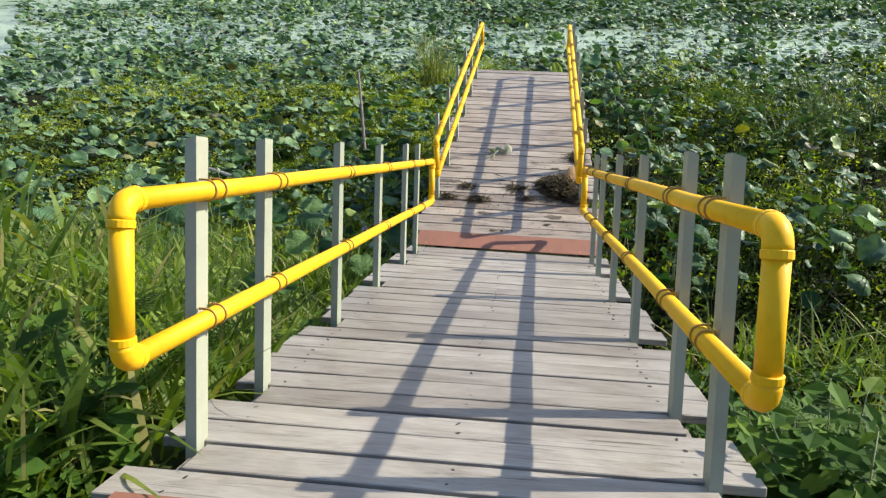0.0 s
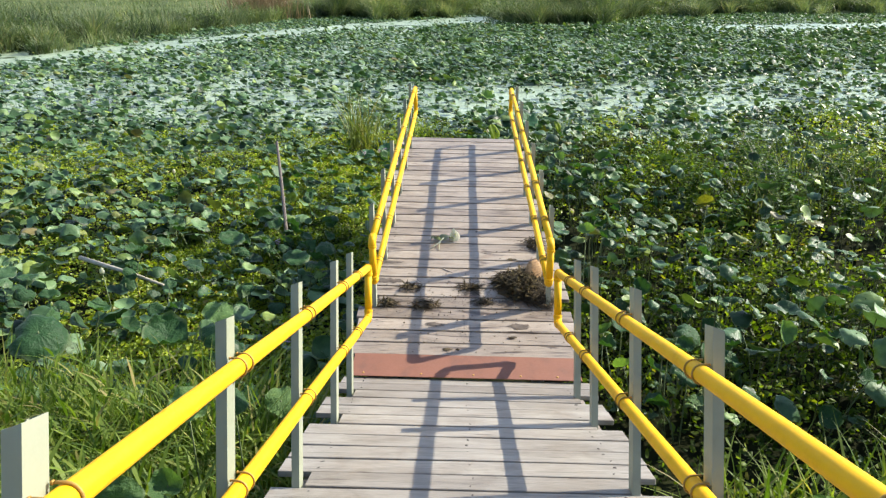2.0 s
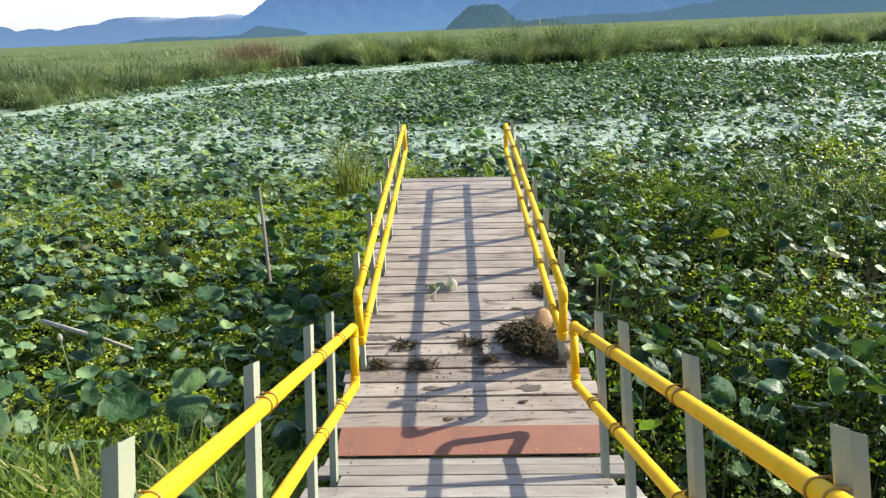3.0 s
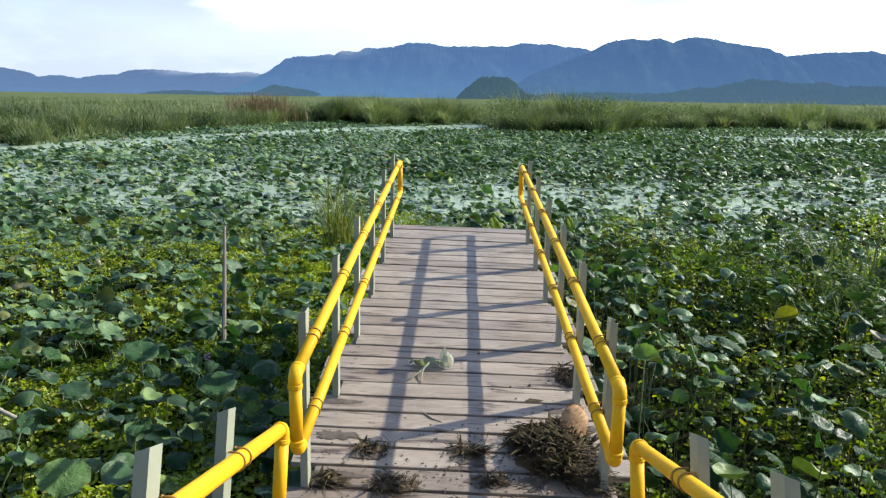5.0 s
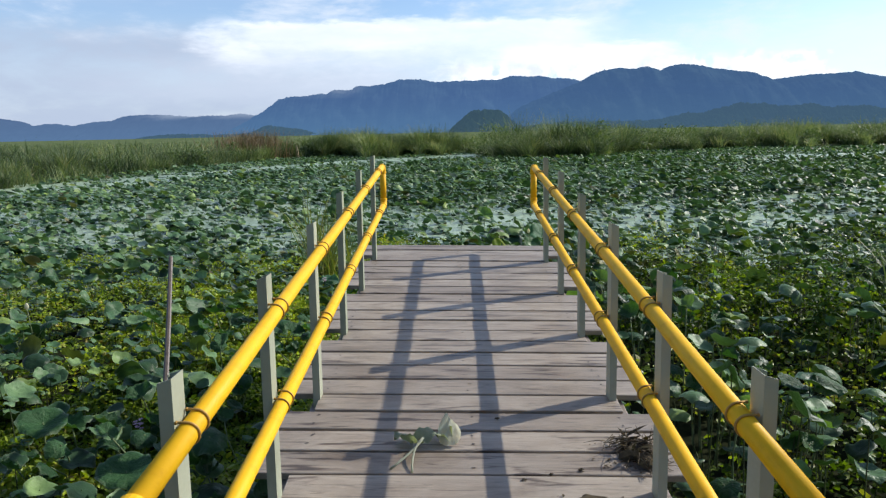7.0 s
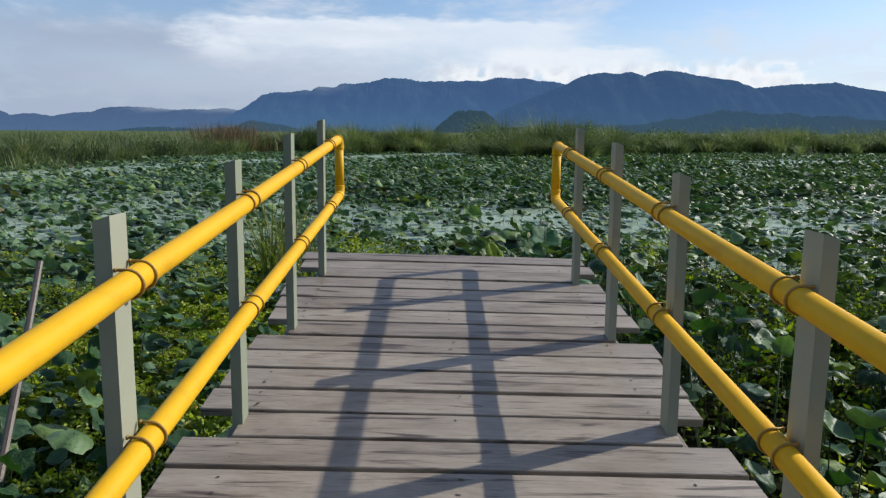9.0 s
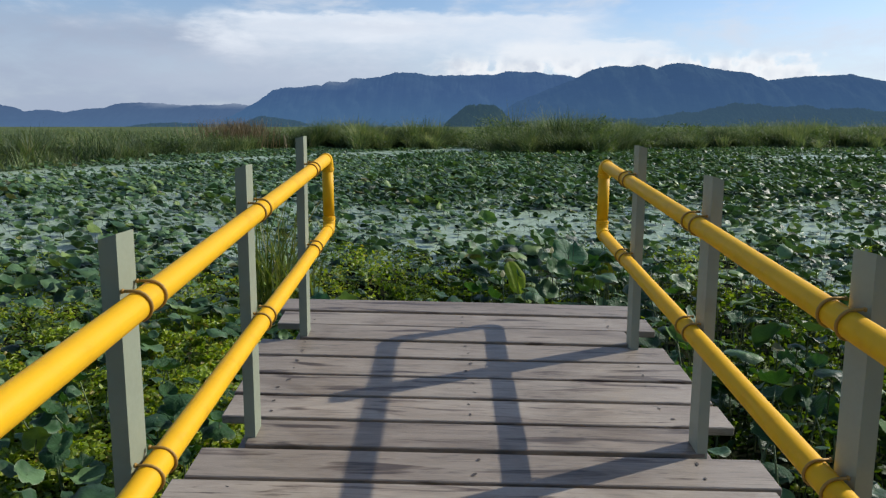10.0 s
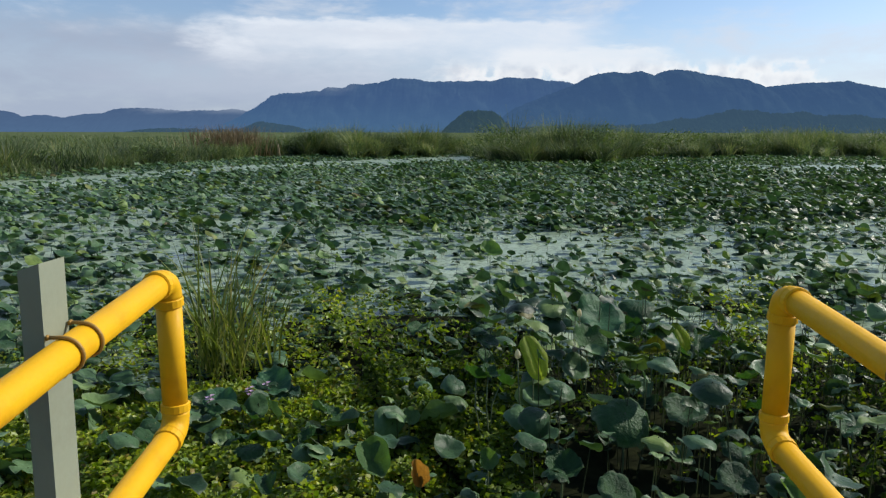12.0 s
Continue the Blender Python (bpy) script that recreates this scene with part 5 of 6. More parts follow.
random.seed(4)
random_lotus((1.7, 6.0, -0.4, 9.5), 46, 0.90, 1)
random_lotus((0.4, 5.0, 8.2, 13.5), 16, 0.75, 2)
random_lotus((-3.2, 0.2, 8.6, 12.5), 9, 0.28, 5)
random_lotus((-6.5, -1.8, -0.6, 9.5), 52, 0.48, 3)
for x, y, top, rad, kind, tilt, bear in (
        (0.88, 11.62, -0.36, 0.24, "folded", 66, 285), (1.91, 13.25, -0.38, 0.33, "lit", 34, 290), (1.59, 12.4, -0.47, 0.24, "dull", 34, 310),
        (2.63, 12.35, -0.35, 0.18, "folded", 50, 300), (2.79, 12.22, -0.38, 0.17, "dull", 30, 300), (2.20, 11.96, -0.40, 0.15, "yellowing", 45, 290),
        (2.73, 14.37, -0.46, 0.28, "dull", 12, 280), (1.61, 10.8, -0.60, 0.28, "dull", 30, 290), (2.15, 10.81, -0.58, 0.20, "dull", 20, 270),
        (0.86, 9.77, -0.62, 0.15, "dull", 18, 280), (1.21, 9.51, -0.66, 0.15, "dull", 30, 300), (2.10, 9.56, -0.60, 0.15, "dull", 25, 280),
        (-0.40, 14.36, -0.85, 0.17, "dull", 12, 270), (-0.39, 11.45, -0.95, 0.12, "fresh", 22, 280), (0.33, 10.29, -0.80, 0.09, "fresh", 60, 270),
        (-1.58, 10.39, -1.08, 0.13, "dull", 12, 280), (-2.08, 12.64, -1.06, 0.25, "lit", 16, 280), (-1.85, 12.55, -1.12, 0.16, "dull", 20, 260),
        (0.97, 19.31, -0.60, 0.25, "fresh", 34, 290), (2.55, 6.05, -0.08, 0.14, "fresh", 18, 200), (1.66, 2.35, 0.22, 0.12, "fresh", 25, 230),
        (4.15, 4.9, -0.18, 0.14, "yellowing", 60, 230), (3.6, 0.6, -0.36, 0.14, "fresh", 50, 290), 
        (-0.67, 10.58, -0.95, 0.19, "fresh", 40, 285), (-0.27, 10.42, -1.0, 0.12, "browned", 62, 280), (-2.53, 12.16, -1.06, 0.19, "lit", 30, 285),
        (-4.25, -0.30, 0.10, 0.28, "dull", 30, 315), (-2.02, -3.2, 0.55, 0.15, "fresh", 48, 285), (-2.2, -3.05, 0.42, 0.12, "dull", 40, 300), (-1.86, -2.9, 0.40, 0.11, "fresh", 35, 270),
        (-2.0, -2.15, 0.50, 0.14, "fresh", 40, 290), (-1.75, -1.9, 0.38, 0.12, "dull", 36, 310), (-1.78, -0.62, -0.48, 0.16, "fresh", 34, 290),
        (-3.4, 0.6, -0.45, 0.25, "dull", 24, 320), (-2.9, 0.9, -0.50, 0.22, "dull", 18, 300), (-3.1, 1.5, -0.55, 0.20, "fresh", 22, 310),
        (-2.5, 3.3, -0.55, 0.20, "dull", 16, 300), (-2.2, 4.2, -0.70, 0.18, "dull", 20, 310), (-3.9, 4.6, -0.72, 0.22, "dull", 18, 320),
        (2.3, -0.2, -0.45, 0.18, "dull", 20, 310), (1.9, 1.0, -0.50, 0.17, "dull", 22, 300), (2.6, 0.7, -0.4, 0.17, "dull", 24, 320)):
    lotus_plant(x, y, [(0, 0, top - WATER, rad, kind, tilt, bear)], LOTUS_LABELS[kind])


def lotus_bud(x, y, top, size):
    bud = thing("lotus_bud", (x, y, WATER - 0.05), "pale lotus bud on a bare green stalk", "lotus bud", "lotus buds")
    bm = bmesh.new()
    tube(bm, [(x, y, WATER - 0.1), (x + 0.03, y, (top + WATER) / 2), (x, y, top)], 0.007, 6)
    part("stalk", bm, STALK, bud, smooth=True)
    bm = bmesh.new()
    tube(bm, [(x, y, top + size * u) for u in (0, 0.12, 0.4, 0.7, 0.9, 1.0)], [size * w for w in (0.10, 0.25, 0.33, 0.25, 0.12, 0.02)], 10)
    part("petals", bm, PALE, bud, smooth=True)


for x, y, top in ((1.55, 12.7, -0.22), (0.70, 11.5, -0.33), (-4.9, 2.2, -0.35), (5.2, 9.5, -0.2), (-6.4, 8.5, -0.6), (7.6, 14.0, -0.4)):
    lotus_bud(x, y, top, 0.10)


# ---- plants of the bank ----
def fern(x, y, z, size, seed):
    """A fern: arching fronds with paired leaflets."""
    r = random.Random(seed)
    plant = thing("fern", (x, y, z), "light green fern with arching fronds on the bank", "fern", "ferns on the bank")
    for k in range(r.randint(4, 6)):
        az, rise = r.uniform(0, 6.28), r.uniform(0.5, 1.0)
        out = Vector((math.cos(az), math.sin(az), 0))
        spine = [Vector((x, y, z)) + out * size * u + Vector((0, 0, size * (rise * u - 0.75 * rise * u * u))) for u in (j / 16 for j in range(17))]
        side = Vector((-out.y, out.x, 0))
        bm = bmesh.new()
        for j in range(2, 17):
            u = j / 16
            w = size * 0.22 * math.sin(math.pi * min(1.0, 0.12 + u * 0.9)) + 0.01
            d = (spine[j] - spine[j - 1]).normalized()
            for sgn in (-1, 1):
                a, b = spine[j] - d * size * 0.018, spine[j] + d * size * 0.018
                tip = spine[j] + side * sgn * w + d * w * 0.35 + Vector((0, 0, -0.12 * w))
                m1 = a.lerp(tip, 0.5) - d * size * 0.006
                bm.faces.new([bm.verts.new(p) for p in (a, m1, tip, b)])
        tube(bm, spine, [0.004 * (1 - 0.7 * j / 16) for j in range(17)], 4, False)
        part("frond", bm, FROND, plant)


def broadleaf(x, y, z, tall, seed, colour, label="broad-leaved green weed growing on the bank", group="broad-leaved weeds on the bank"):
    """A leafy weed: several stems with pointed leaves set along them."""
    r = random.Random(seed)
    plant = thing("broadleaf_plant", (x, y, z), label, "shrub", group)
    bm, lv = bmesh.new(), bmesh.new()
    for k in range(r.randint(4, 6)):
        az, lean = r.uniform(0, 6.28), r.uniform(0.1, 0.55)
        h = tall * r.uniform(0.7, 1.1)
        path = [Vector((x, y, z)) + Vector((math.cos(az) * lean * h * u * u, math.sin(az) * lean * h * u * u, h * u)) for u in (0, 0.33, 0.66, 1.0)]
        tube(bm, path, [0.006, 0.005, 0.004, 0.003], 5)
        for j in range(int(11 * tall / 0.6) + 3):
            u = 0.2 + 0.8 * (j + 1) / (11 * tall / 0.6 + 3)
            p = Vector((x, y, z)) + Vector((math.cos(az) * lean * h * u * u, math.sin(az) * lean * h * u * u, h * u))
            b = j * 2.4 + r.uniform(-0.4, 0.4)
            d = Vector((math.cos(b), math.sin(b), r.uniform(-0.3, 0.45))).normalized()
            sd = Vector((-d.y, d.x, r.uniform(-0.3, 0.3))).normalized()
            n = d.cross(sd)
            ln = r.uniform(0.10, 0.19) * (1.25 - 0.5 * u)
            wd = ln * r.uniform(0.26, 0.36)
            q = [p, p + d * ln * 0.35 + sd * wd, p + d * ln * 0.7 + sd * wd * 0.7 - n * 0.01, p + d * ln - n * 0.03, p + d * ln * 0.7 - sd * wd * 0.7 - n * 0.01, p + d * ln * 0.35 - sd * wd]
            mid1, mid2 = p + d * ln * 0.35 - n * 0.012, p + d * ln * 0.7 - n * 0.02
            vs = [lv.verts.new(c) for c in (*q, mid1, mid2)]
            for quad in ((0, 1, 6), (1, 2, 7, 6), (2, 3, 7), (3, 4, 7), (4, 5, 6, 7), (5, 0, 6)):
                lv.faces.new([vs[i] for i in quad])
    tagged(part("stem", bm, STALK, plant, smooth=True), kind="stuff")
    me = bpy.data.meshes.new("foliage")
    lv.to_mesh(me)
    lv.free()
    me.materials.append(colour)
    ob = new("foliage", me)
    ob.parent = plant
    ob.matrix_parent_inverse = plant.matrix_basis.inverted()
    tagged(ob, kind="stuff")


FROND = leafy("fern_frond", [(0.0, (0.045, 0.095, 0.014)), (1.0, (0.08, 0.15, 0.022))], (1.6, 1.8, 0.4), 0.6, 3, 0.35, 0.15)
SHRUB = leafy("shrub_leaf", [(0.0, (0.030, 0.070, 0.013)), (0.6, (0.055, 0.118, 0.020)), (1.0, (0.125, 0.20, 0.030))], (1.7, 1.9, 0.4), 0.60, 3, 0.28, 0.10)


def build_bank_shrubs():
    r = random.Random(31)
    for i in range(230):
        side = -1 if i % 4 < 1 else 1
        x, y = side * (1.45 + 3.4 * r.random() ** 1.5) + 0.03, r.uniform(-6.7 if side < 0 else -6.3, -1.8)
        broadleaf(x, y, max(bank_height(x, y), WATER) - 0.03, r.uniform(0.4, 0.8), i, SHRUB)
    for i in range(54):
        side = -1 if i % 5 < 2 else 1
        x, y = side * r.uniform(1.5, 3.4) + 0.03, r.uniform(-6.2 if side < 0 else -6.0, -2.6)
        fern(x, y, max(bank_height(x, y), WATER) + r.uniform(0.15, 0.45), r.uniform(0.32, 0.5), i)
    for i, (x, y, z, size) in enumerate(((-2.35, -5.0, 0.72, 0.5), (-2.75, -4.5, 0.65, 0.55), (-2.0, -4.3, 0.5, 0.45), (2.2, -4.7, 0.55, 0.5), (2.5, -5.4, 0.85, 0.45), (2.1, -5.9, 1.0, 0.4), (1.9, -5.2, 0.8, 0.4))):
        fern(x, y, z, size, 60 + i)
    for i in range(16):
        x, y = r.uniform(4.6, 9.0), r.uniform(5.5, 10.5)
        broadleaf(x, y, WATER - 0.05, r.uniform(0.9, 1.5), 90 + i, SHRUB, "tall leafy green weed standing among the lotus", "tall weeds among the lotus")


build_bank_shrubs()


def grass_clump(x, y, z, count, tall, spread, label, mat=SEDGE):
    """A tussock of tall reed-like grass."""
    rng = np.random.default_rng(int(abs(x * 100)))
    plant = thing("grass_clump", (x, y, z), label, "grass", "tall grass clumps in the pond")
    rows = [(rng.normal(0, spread), rng.normal(0, spread), 0.0, tall * rng.uniform(0.5, 1.1)) for i in range(count)]
    blades("blade_tuft", rows, mat, "", "", 0.018, 0.45, 0.38, 4, plant)["kind"] = "stuff"


grass_clump(-2.98, 13.6, WATER, 70, 2.2, 0.17, "tussock of tall green reed-like grass past the pier")
grass_clump(-2.66, 13.8, WATER, 55, 1.6, 0.22, "tussock of tall green reed-like grass past the pier")
grass_clump(7.2, 9.0, WATER, 120, 1.6, 0.5, "tussock of tall green grass among the lotus", REED)
grass_clump(6.0, 6.9, WATER, 80, 1.3, 0.4, "tussock of tall green grass among the lotus", REED)
grass_clump(8.6, 8.2, WATER, 90, 1.4, 0.5, "tussock of tall green grass among the lotus", REED)


def flower_spike(x, y, z):
    plant = thing("water_hyacinth", (x, y, z), "pale pink water hyacinth flower spike", "flower", "water hyacinth flowers")
    bm = bmesh.new()
    tube(bm, [(x, y, WATER), (x, y, z + 0.16)], 0.006, 6)
    part("stalk", bm, STALK, plant)
    r = random.Random(int(x * 77))
    for k in range(9):
        a, h = k * 2.4, z + 0.06 + 0.012 * k
        bm = bmesh.new()
        c = Vector((x + 0.03 * math.cos(a), y + 0.03 * math.sin(a), h))
        for j in range(5):
            b = 6.283 * j / 5 + a
            p = c + Vector((0.026 * math.cos(b), 0.026 * math.sin(b), 0.012))
            q = c + Vector((0.022 * math.cos(b + 0.6), 0.022 * math.sin(b + 0.6), 0.008))
            w = c + Vector((0.022 * math.cos(b - 0.6), 0.022 * math.sin(b - 0.6), 0.008))
            bm.faces.new([bm.verts.new(v) for v in (c, w, p, q)])
        part("floret", bm, PETAL, plant)


PETAL = paint("pink_petal", (0.50, 0.34, 0.46), 0.6, (0.42, 0.26, 0.40), scale=20)
for x, y in ((-2.25, 12.35), (-2.1, 12.5), (-2.62, 12.1), (-3.3, 5.2), (-2.3, 1.6)):
    flower_spike(x, y, -1.12)


# ---- things on and beside the walk ----
def bent_pole():
    p = thing("wooden_pole", (-3.076, 5.05, -1.75), "thin weathered wooden pole leaning in the pond", "pole")
    bm = bmesh.new()
    path = [(-3.076, 5.05, -1.75), (-3.31, 5.90, -1.0), (-3.53, 6.70, -0.32), (-3.743, 7.441, 0.334)]
    tube(bm, path, [0.036, 0.034, 0.031, 0.027], 8)
    part("shaft", bm, DARK_POLE, p)


def fallen_cane():
    c = thing("fallen_cane", (-6.2, 4.0, -0.95), "pale dry cane lying across the lotus leaves", "cane")
    bm = bmesh.new()
    tube(bm, [(-6.26, 4.03, -0.84), (-5.7, 3.74, -0.86), (-5.2, 3.50, -0.89), (-4.55, 3.18, -0.95)], [0.036, 0.035, 0.032, 0.020], 10)
    part("stem", bm, plain_mottled("dry_cane", [(0.3, (0.24, 0.22, 0.16)), (0.7, (0.44, 0.41, 0.33))], 0.7, 12, 0.004), c, smooth=True)


def wilted_leaf():
    """A torn-off lotus leaf, crumpled on the planks, with its two stalks."""
    x, y = -0.215, 2.32
    z = deck_far(x, y)
    w = thing("wilted_leaf", (x, y, z), "wilted lotus leaf with two stalks lying on the planks", "leaf")
    r = random.Random(3)
    bm = bmesh.new()
    grid = []
    for i in range(15):
        row = []
        u = -1 + 2 * i / 14
        for j in range(7):
            v = -1 + 2 * j / 6
            k = math.sqrt(max(0.0, 1 - u * u * 0.92))
            px, py = 0.17 * u, 0.055 * v * k
            pz = 0.035 + 0.03 * math.sin(u * 6 + v * 2) + 0.02 * abs(v) + 0.012 * math.sin(u * 17 + v * 5) + 0.02 * v * u
            row.append(bm.verts.new((x + px - 0.03, y + py + 0.02 * math.sin(u * 4), z + max(0.006, pz))))
        grid.append(row)
    for a, b in zip(grid, grid[1:]):
        for j in range(6):
            bm.faces.new((a[j], b[j], b[j + 1], a[j + 1]))
    part("crumpled_blade", bm, DRYING, w, smooth=True)
    bm = bmesh.new()
    grid = []
    for i in range(9):
        u = i / 8
        row = []
        for j in range(9):
            v = -1 + 2 * j / 8
            wide = 0.062 * math.sin(math.pi * min(1, 0.22 + 0.62 * u)) * (1 - 0.15 * u)
            row.append(bm.verts.new((x + 0.115 + 1.15 * wide * v + 0.02 * u, y - 0.05 + 0.022 * v * v + 0.09 * u + 0.008 * math.sin(v * 6), z + 0.010 + 0.120 * u - 0.035 * v * u)))
        grid.append(row)
    for a, b in zip(grid, grid[1:]):
        for j in range(8):
            bm.faces.new((a[j], b[j], b[j + 1], a[j + 1]))
    part("turned_flap", bm, PALE, w, "pale underside of the leaf turned up", smooth=True)
    for dx, dy, bend_x in ((-0.20, -0.27, 0.06), (-0.08, -0.30, -0.04)):
        bm = bmesh.new()
        a, b = Vector((x - 0.03, y - 0.02, z + 0.045)), Vector((x + dx, y + dy, deck_far(x, y + dy) + 0.008))
        m = a.lerp(b, 0.45) + Vector((bend_x, 0.0, 0.03))
        tube(bm, [(1 - t) ** 2 * a + 2 * t * (1 - t) * m + t * t * b for t in (k / 7 for k in range(8))], 0.0065, 7)
        part("stalk", bm, PALE, w, smooth=True)


ROOT = plain_mottled("dried_roots", [(0.3, (0.018, 0.013, 0.008)), (0.5, (0.058, 0.042, 0.021)), (0.7, (0.13, 0.098, 0.045))], 0.95, 14, 0.01)
ROTTEN = leafy("rotting_leaf", [(0.0, (0.020, 0.015, 0.007)), (0.5, (0.050, 0.040, 0.017)), (0.85, (0.11, 0.085, 0.035)), (1.0, (0.20, 0.15, 0.07))], (1.2, 1.1, 0.6), 0.7, 6.0, 0.15, 0.2)
STRAW = plain_mottled("straw_fibre", [(0.3, (0.18, 0.10, 0.045)), (0.55, (0.36, 0.22, 0.10)), (0.8, (0.50, 0.34, 0.19))], 0.85, 9, 0.006, (1, 1, 6))


def tangle(name, x, y, sx, sy, sz, strands, seed, label):
    """A heap of tangled roots resting on the planks."""
    r = random.Random(seed)
    z = deck_far(x, y)
    lump = [(r.uniform(0, 6.28), r.uniform(0.15, 0.4)) for k in range(3)]
    heap = thing(name, (x, y, z), label, "dried plants", "dried plants on the planks")
    bm = bmesh.new()
    bmesh.ops.create_icosphere(bm, subdivisions=3, radius=1.0)
    for v in bm.verts:
        k = 1 + 0.65 * noise.noise(v.co * 1.6 + Vector((seed, 0, 0))) + 0.15 * noise.noise(v.co * 6)
        v.co = Vector((x + v.co.x * sx * 0.8 * k, y + v.co.y * sy * 0.8 * k, z + max(-0.2, v.co.z) * sz * 0.75 * k))
        v.co.z = max(v.co.z, deck_far(v.co.x, v.co.y) + 0.004)
    part("core", bm, ROOT, heap)
    bm = bmesh.new()
    for i in range(strands):
        az, d = r.uniform(0, 6.28), math.sqrt(r.random())
        out = 1 + sum(m * math.sin((k + 2) * az + ph) for k, (ph, m) in enumerate(lump)) * 0.8
        p = Vector((x + math.cos(az) * d * sx * out, y + math.sin(az) * d * sy * out, 0))
        p.z = deck_far(p.x, p.y) + 0.006 + sz * math.sqrt(max(0, 1 - d * d)) * r.uniform(0.3, 1.0)
        path, way = [p], Vector((-math.sin(az) + r.uniform(-0.8, 0.8), math.cos(az) + r.uniform(-0.8, 0.8), r.uniform(-0.25, 0.25))).normalized()
        for k in range(3):
            way = (way + Vector((r.uniform(-0.6, 0.6), r.uniform(-0.6, 0.6), r.uniform(-0.5, 0.15)))).normalized()
            q = path[-1] + way * r.uniform(0.2, 0.5) * min(sx, 0.12)
            q.z = max(q.z, deck_far(q.x, q.y) + 0.004)
            path.append(q)
        tube(bm, path, [0.0026, 0.0026, 0.0022, 0.0012], 3, False)
    tagged(part("root_mass", bm, ROOT, heap), kind="stuff")
    # limp rotting leaves among the roots
    rng = np.random.default_rng(seed)
    rows = []
    for k in range(strands // 9):
        az, d = rng.uniform(0, 6.28), math.sqrt(rng.random())
        px, py = math.cos(az) * d * sx * 1.05, math.sin(az) * d * sy * 1.05
        rows.append((px, py, deck_far(x + px, y + py) - z + 0.9 * sz * math.sqrt(max(0.0, 1 - d * d)), rng.uniform(0.03, 0.075)))
    blades("rotting_leaves", rows, ROTTEN, "", "", 0.016, 1.6, 1.5, 4, heap)["kind"] = "stuff"
    return heap


def straw_end():
    """The tan cut end of an uprooted stump lying on the root heap."""
    x, y = 0.85, 1.25
    z = deck_far(x, y)
    s = thing("straw_stump", (x, y, z), "tan fibrous stump lying on the root heap", "dried plants")
    bm = bmesh.new()
    a, b = Vector((x - 0.04, y - 0.13, z + 0.075)), Vector((x + 0.04, y + 0.08, z + 0.21))
    tube(bm, [a.lerp(b, t) for t in (0, 0.15, 0.5, 0.8, 1.0)], [0.075, 0.088, 0.10, 0.092, 0.055], 16)
    for v in bm.verts:
        v.co += Vector((noise.noise(v.co * 25), noise.noise(v.co * 25 + Vector((5, 0, 0))), noise.noise(v.co * 25 + Vector((0, 7, 0))))) * 0.012
    part("body", bm, STRAW, s, smooth=True)
    bm = bmesh.new()
    r = random.Random(9)
    d = (b - a).normalized()
    side = d.orthogonal().normalized()
    for k in range(130):
        an = r.uniform(0, 6.28)
        o = Matrix.Rotation(an, 3, d) @ side * 0.096
        p = a.lerp(b, r.uniform(0.0, 0.4)) + o
        q = a.lerp(b, r.uniform(0.8, 1.15)) + Matrix.Rotation(0.9, 3, d) @ o * r.uniform(0.35, 0.85)
        tube(bm, [p, p.lerp(q, 0.5) + o * 0.22, q], [0.004, 0.0035, 0.002], 4, False)
    tagged(part("fibre_coat", bm, STRAW, s), kind="stuff")


def stray_bits():
    """Small dry scraps on the planks."""
    r = random.Random(17)
    for x, y, size in ((0.52, 0.02, 0.05), (-0.16, -0.22, 0.06), (-0.05, -0.22, 0.03), (0.64, 1.80, 0.07), (0.45, 2.0, 0.02), (0.30, 1.95, 0.02), (0.2, 2.6, 0.02), (0.62, 2.05, 0.025)):
        z = deck_far(x, y)
        bit = thing("dry_scrap", (x, y, z), "small dry brown scrap on the planks", "debris", "dry scraps on the planks")
        bm = bmesh.new()
        n = 9
        ring = [bm.verts.new((x + size * r.uniform(0.5, 1.2) * math.cos(6.283 * k / n), y + 0.55 * size * r.uniform(0.5, 1.2) * math.sin(6.283 * k / n), z + r.uniform(0.003, 0.016))) for k in range(n)]
        top = bm.verts.new((x, y, z + 0.02))
        for k in range(n):
            bm.faces.new((ring[k], ring[(k + 1) % n], top))
        part("flake", bm, ROOT, bit)
    t = thing("twig", (-0.19, 1.45, deck_far(-0.19, 1.45)), "short dark twig on the planks", "twig")
    bm = bmesh.new()
    tube(bm, [(-0.25, 1.53, deck_far(-0.25, 1.53) + 0.008), (-0.19, 1.46, deck_far(0, 1.46) + 0.012), (-0.11, 1.42, deck_far(0, 1.42) + 0.006)], [0.007, 0.006, 0.003], 6)
    part("stem", bm, BEAM, t)


def soil_crumbs():
    """Crumbs of dark soil and root spilled over the planks round the heap."""
    rng = np.random.default_rng(41)
    rows = []
    for cx, cy, s, count in ((0.65, 1.0, 0.30, 260), (-0.4, 0.75, 0.35, 160), (0.1, 0.9, 0.30, 140), (0.85, 1.6, 0.22, 70), (0.95, 2.2, 0.12, 60), (0.3, 0.3, 0.5, 60), (-0.2, -0.1, 0.4, 40)):
        for k in range(count):
            x, y = rng.normal(cx, s), rng.normal(cy, s * 0.8)
            if abs(x - CENTRE) < 1.05 and -0.3 < y < 6.8:
                rows.append((x, y, deck_far(x, y) + 0.007, rng.uniform(0.004, 0.013)))
    leaf_field("soil_crumbs", rows, ROOT, "crumbs of dark soil spilled on the planks", "soil", (0.0, 1.0), 5, 9, 0.5)


MUDDY = plain_mottled("dried_mud", [(0.35, (0.050, 0.038, 0.028)), (0.6, (0.11, 0.088, 0.068)), (0.75, (0.17, 0.145, 0.12))], 0.75, 11, 0.002)


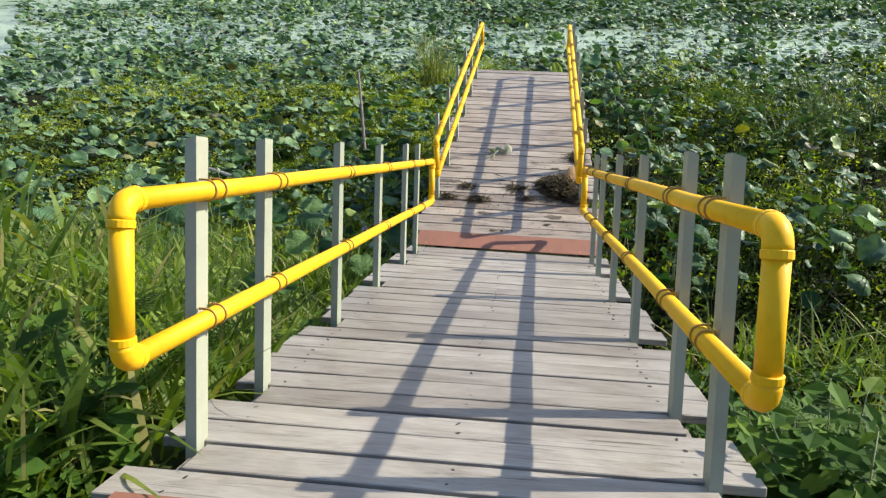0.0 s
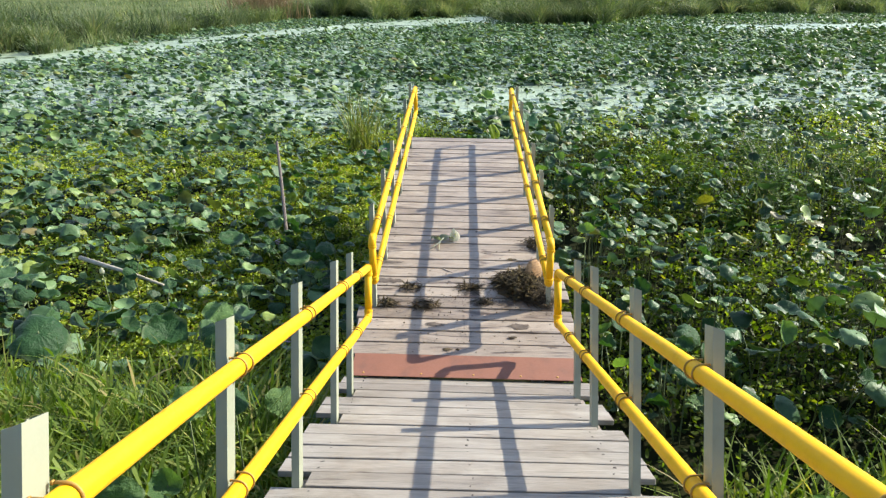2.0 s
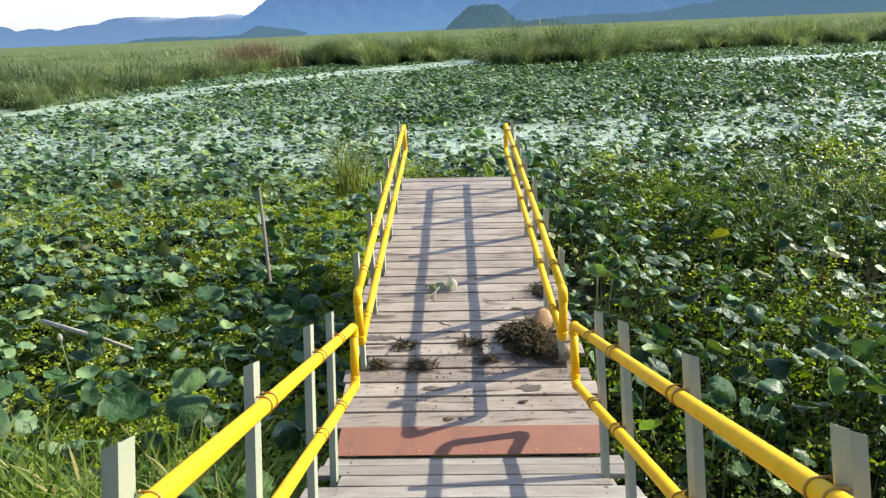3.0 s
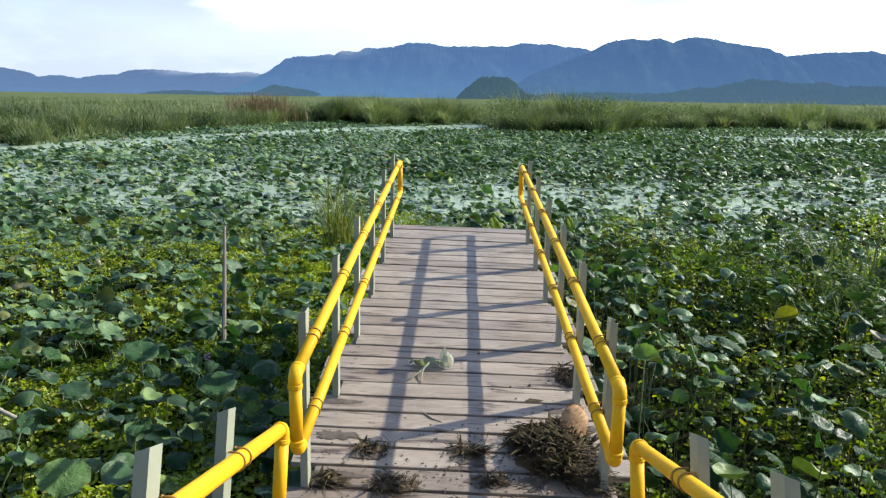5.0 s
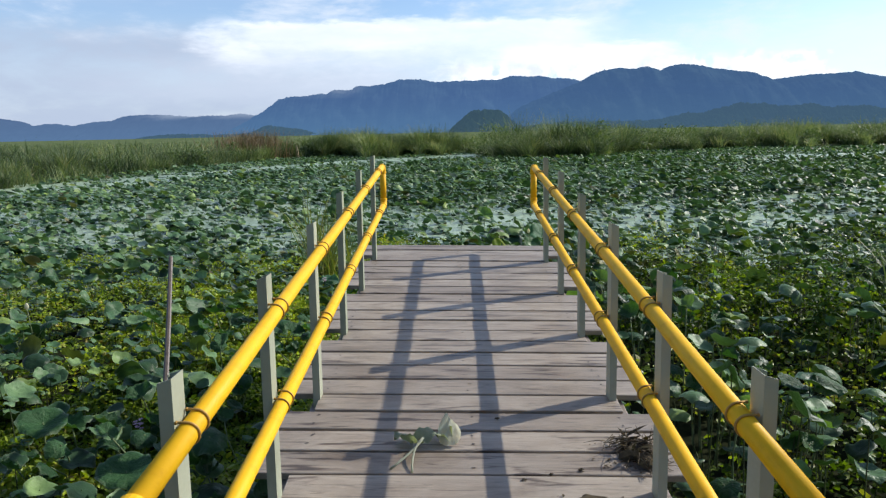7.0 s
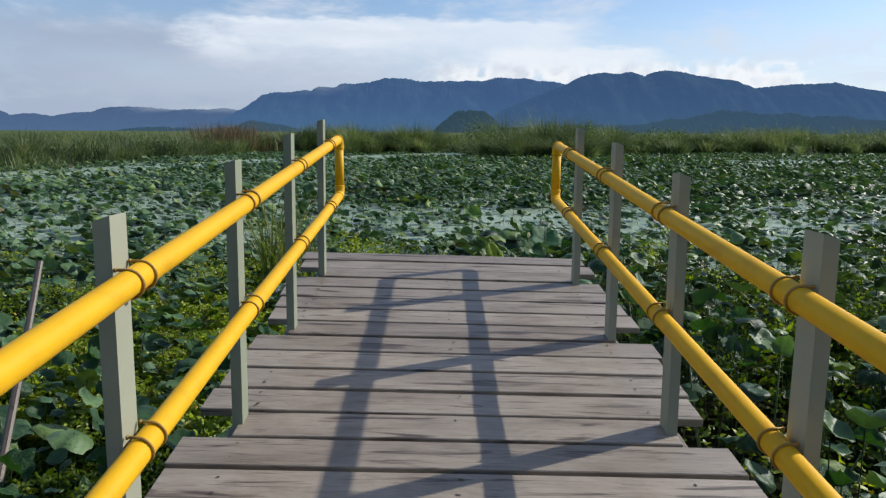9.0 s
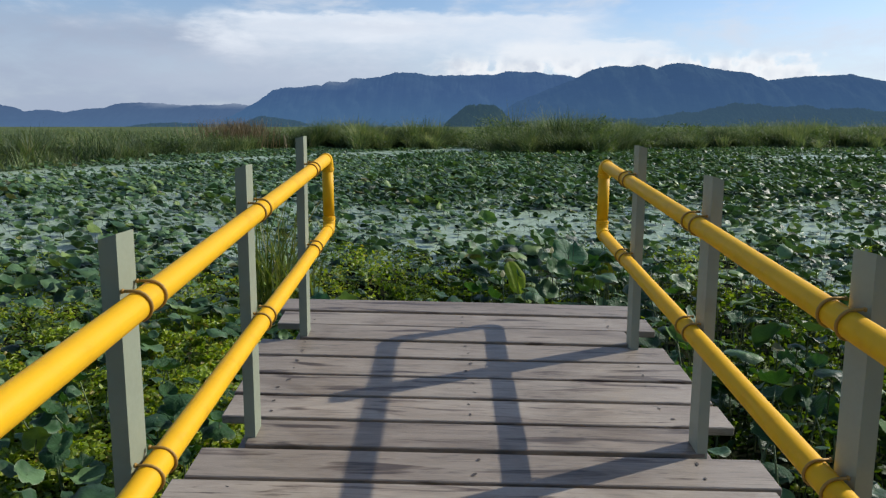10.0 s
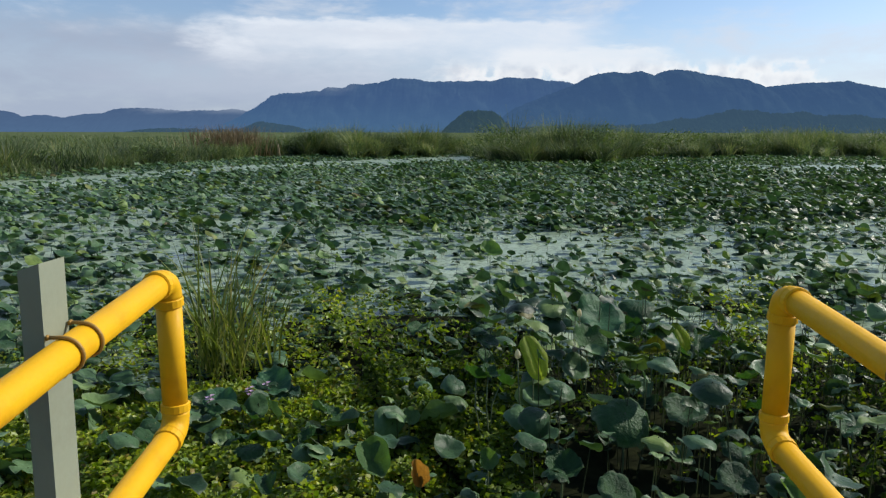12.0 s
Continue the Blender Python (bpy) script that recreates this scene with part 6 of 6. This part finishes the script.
def mud_patch(x, y, wide, deep, seed):
    """A thin smear of dried mud on one plank, ragged at its edge."""
    r = random.Random(seed)
    p = thing("mud_patch", (x, y, deck_far(x, y)), "dark smear of dried mud on the planks", "mud", "mud smears on the planks")
    bm = bmesh.new()
    n, mid = 28, bm.verts.new((x, y, deck_far(x, y) + 0.0065))
    ring = []
    for k in range(n):
        a = 6.283 * k / n
        u = r.uniform(0.55, 1.1)
        px, py = x + wide * u * math.cos(a), y + deep * u * math.sin(a)
        ring.append(bm.verts.new((px, py, deck_far(px, py) + 0.0045)))
    for k in range(n):
        bm.faces.new((mid, ring[k], ring[(k + 1) % n]))
    part("smear", bm, MUDDY, p)


def muddy_planks():
    r = random.Random(77)
    step = 7.27 / round(7.27 / (0.234 * math.cos(radians(SLOPE_FAR))))
    for k, (x, y) in enumerate(((-0.80, 0.62), (-0.45, 0.66), (-0.62, 0.98), (-0.86, 1.20), (0.12, 1.05), (0.20, 0.75), (0.50, 0.78), (0.55, 1.25), (0.92, 1.45), (0.80, 1.75), (0.98, 2.2), (-0.9, 1.6), (-0.3, 0.3), (0.6, 0.35))):
        row = math.floor((y + 0.34) / step)
        mud_patch(x, -0.34 + (row + 0.5) * step, r.uniform(0.10, 0.26), r.uniform(0.04, 0.085), k)


muddy_planks()
soil_crumbs()
bent_pole()
fallen_cane()
wilted_leaf()
tangle("root_heap", 0.71, 1.03, 0.27, 0.30, 0.185, 3400, 5, "dark heap of uprooted water-plant roots on the planks")
straw_end()
tangle("root_scrap", -0.83, 0.66, 0.10, 0.07, 0.05, 90, 6, "dry tangle of root scraps on the planks")
tangle("root_scrap", -0.42, 0.62, 0.13, 0.08, 0.05, 120, 7, "dry tangle of root scraps on the planks")
tangle("root_scrap", -0.60, 1.03, 0.11, 0.06, 0.04, 90, 8, "dry tangle of root scraps on the planks")
tangle("root_scrap", 0.10, 1.05, 0.13, 0.06, 0.05, 110, 9, "dry tangle of root scraps on the planks")
tangle("root_scrap", 0.25, 0.72, 0.10, 0.05, 0.03, 70, 10, "dry tangle of root scraps on the planks")
tangle("root_scrap", 0.98, 2.22, 0.12, 0.16, 0.09, 160, 11, "dry tangle of root scraps on the planks")
stray_bits()
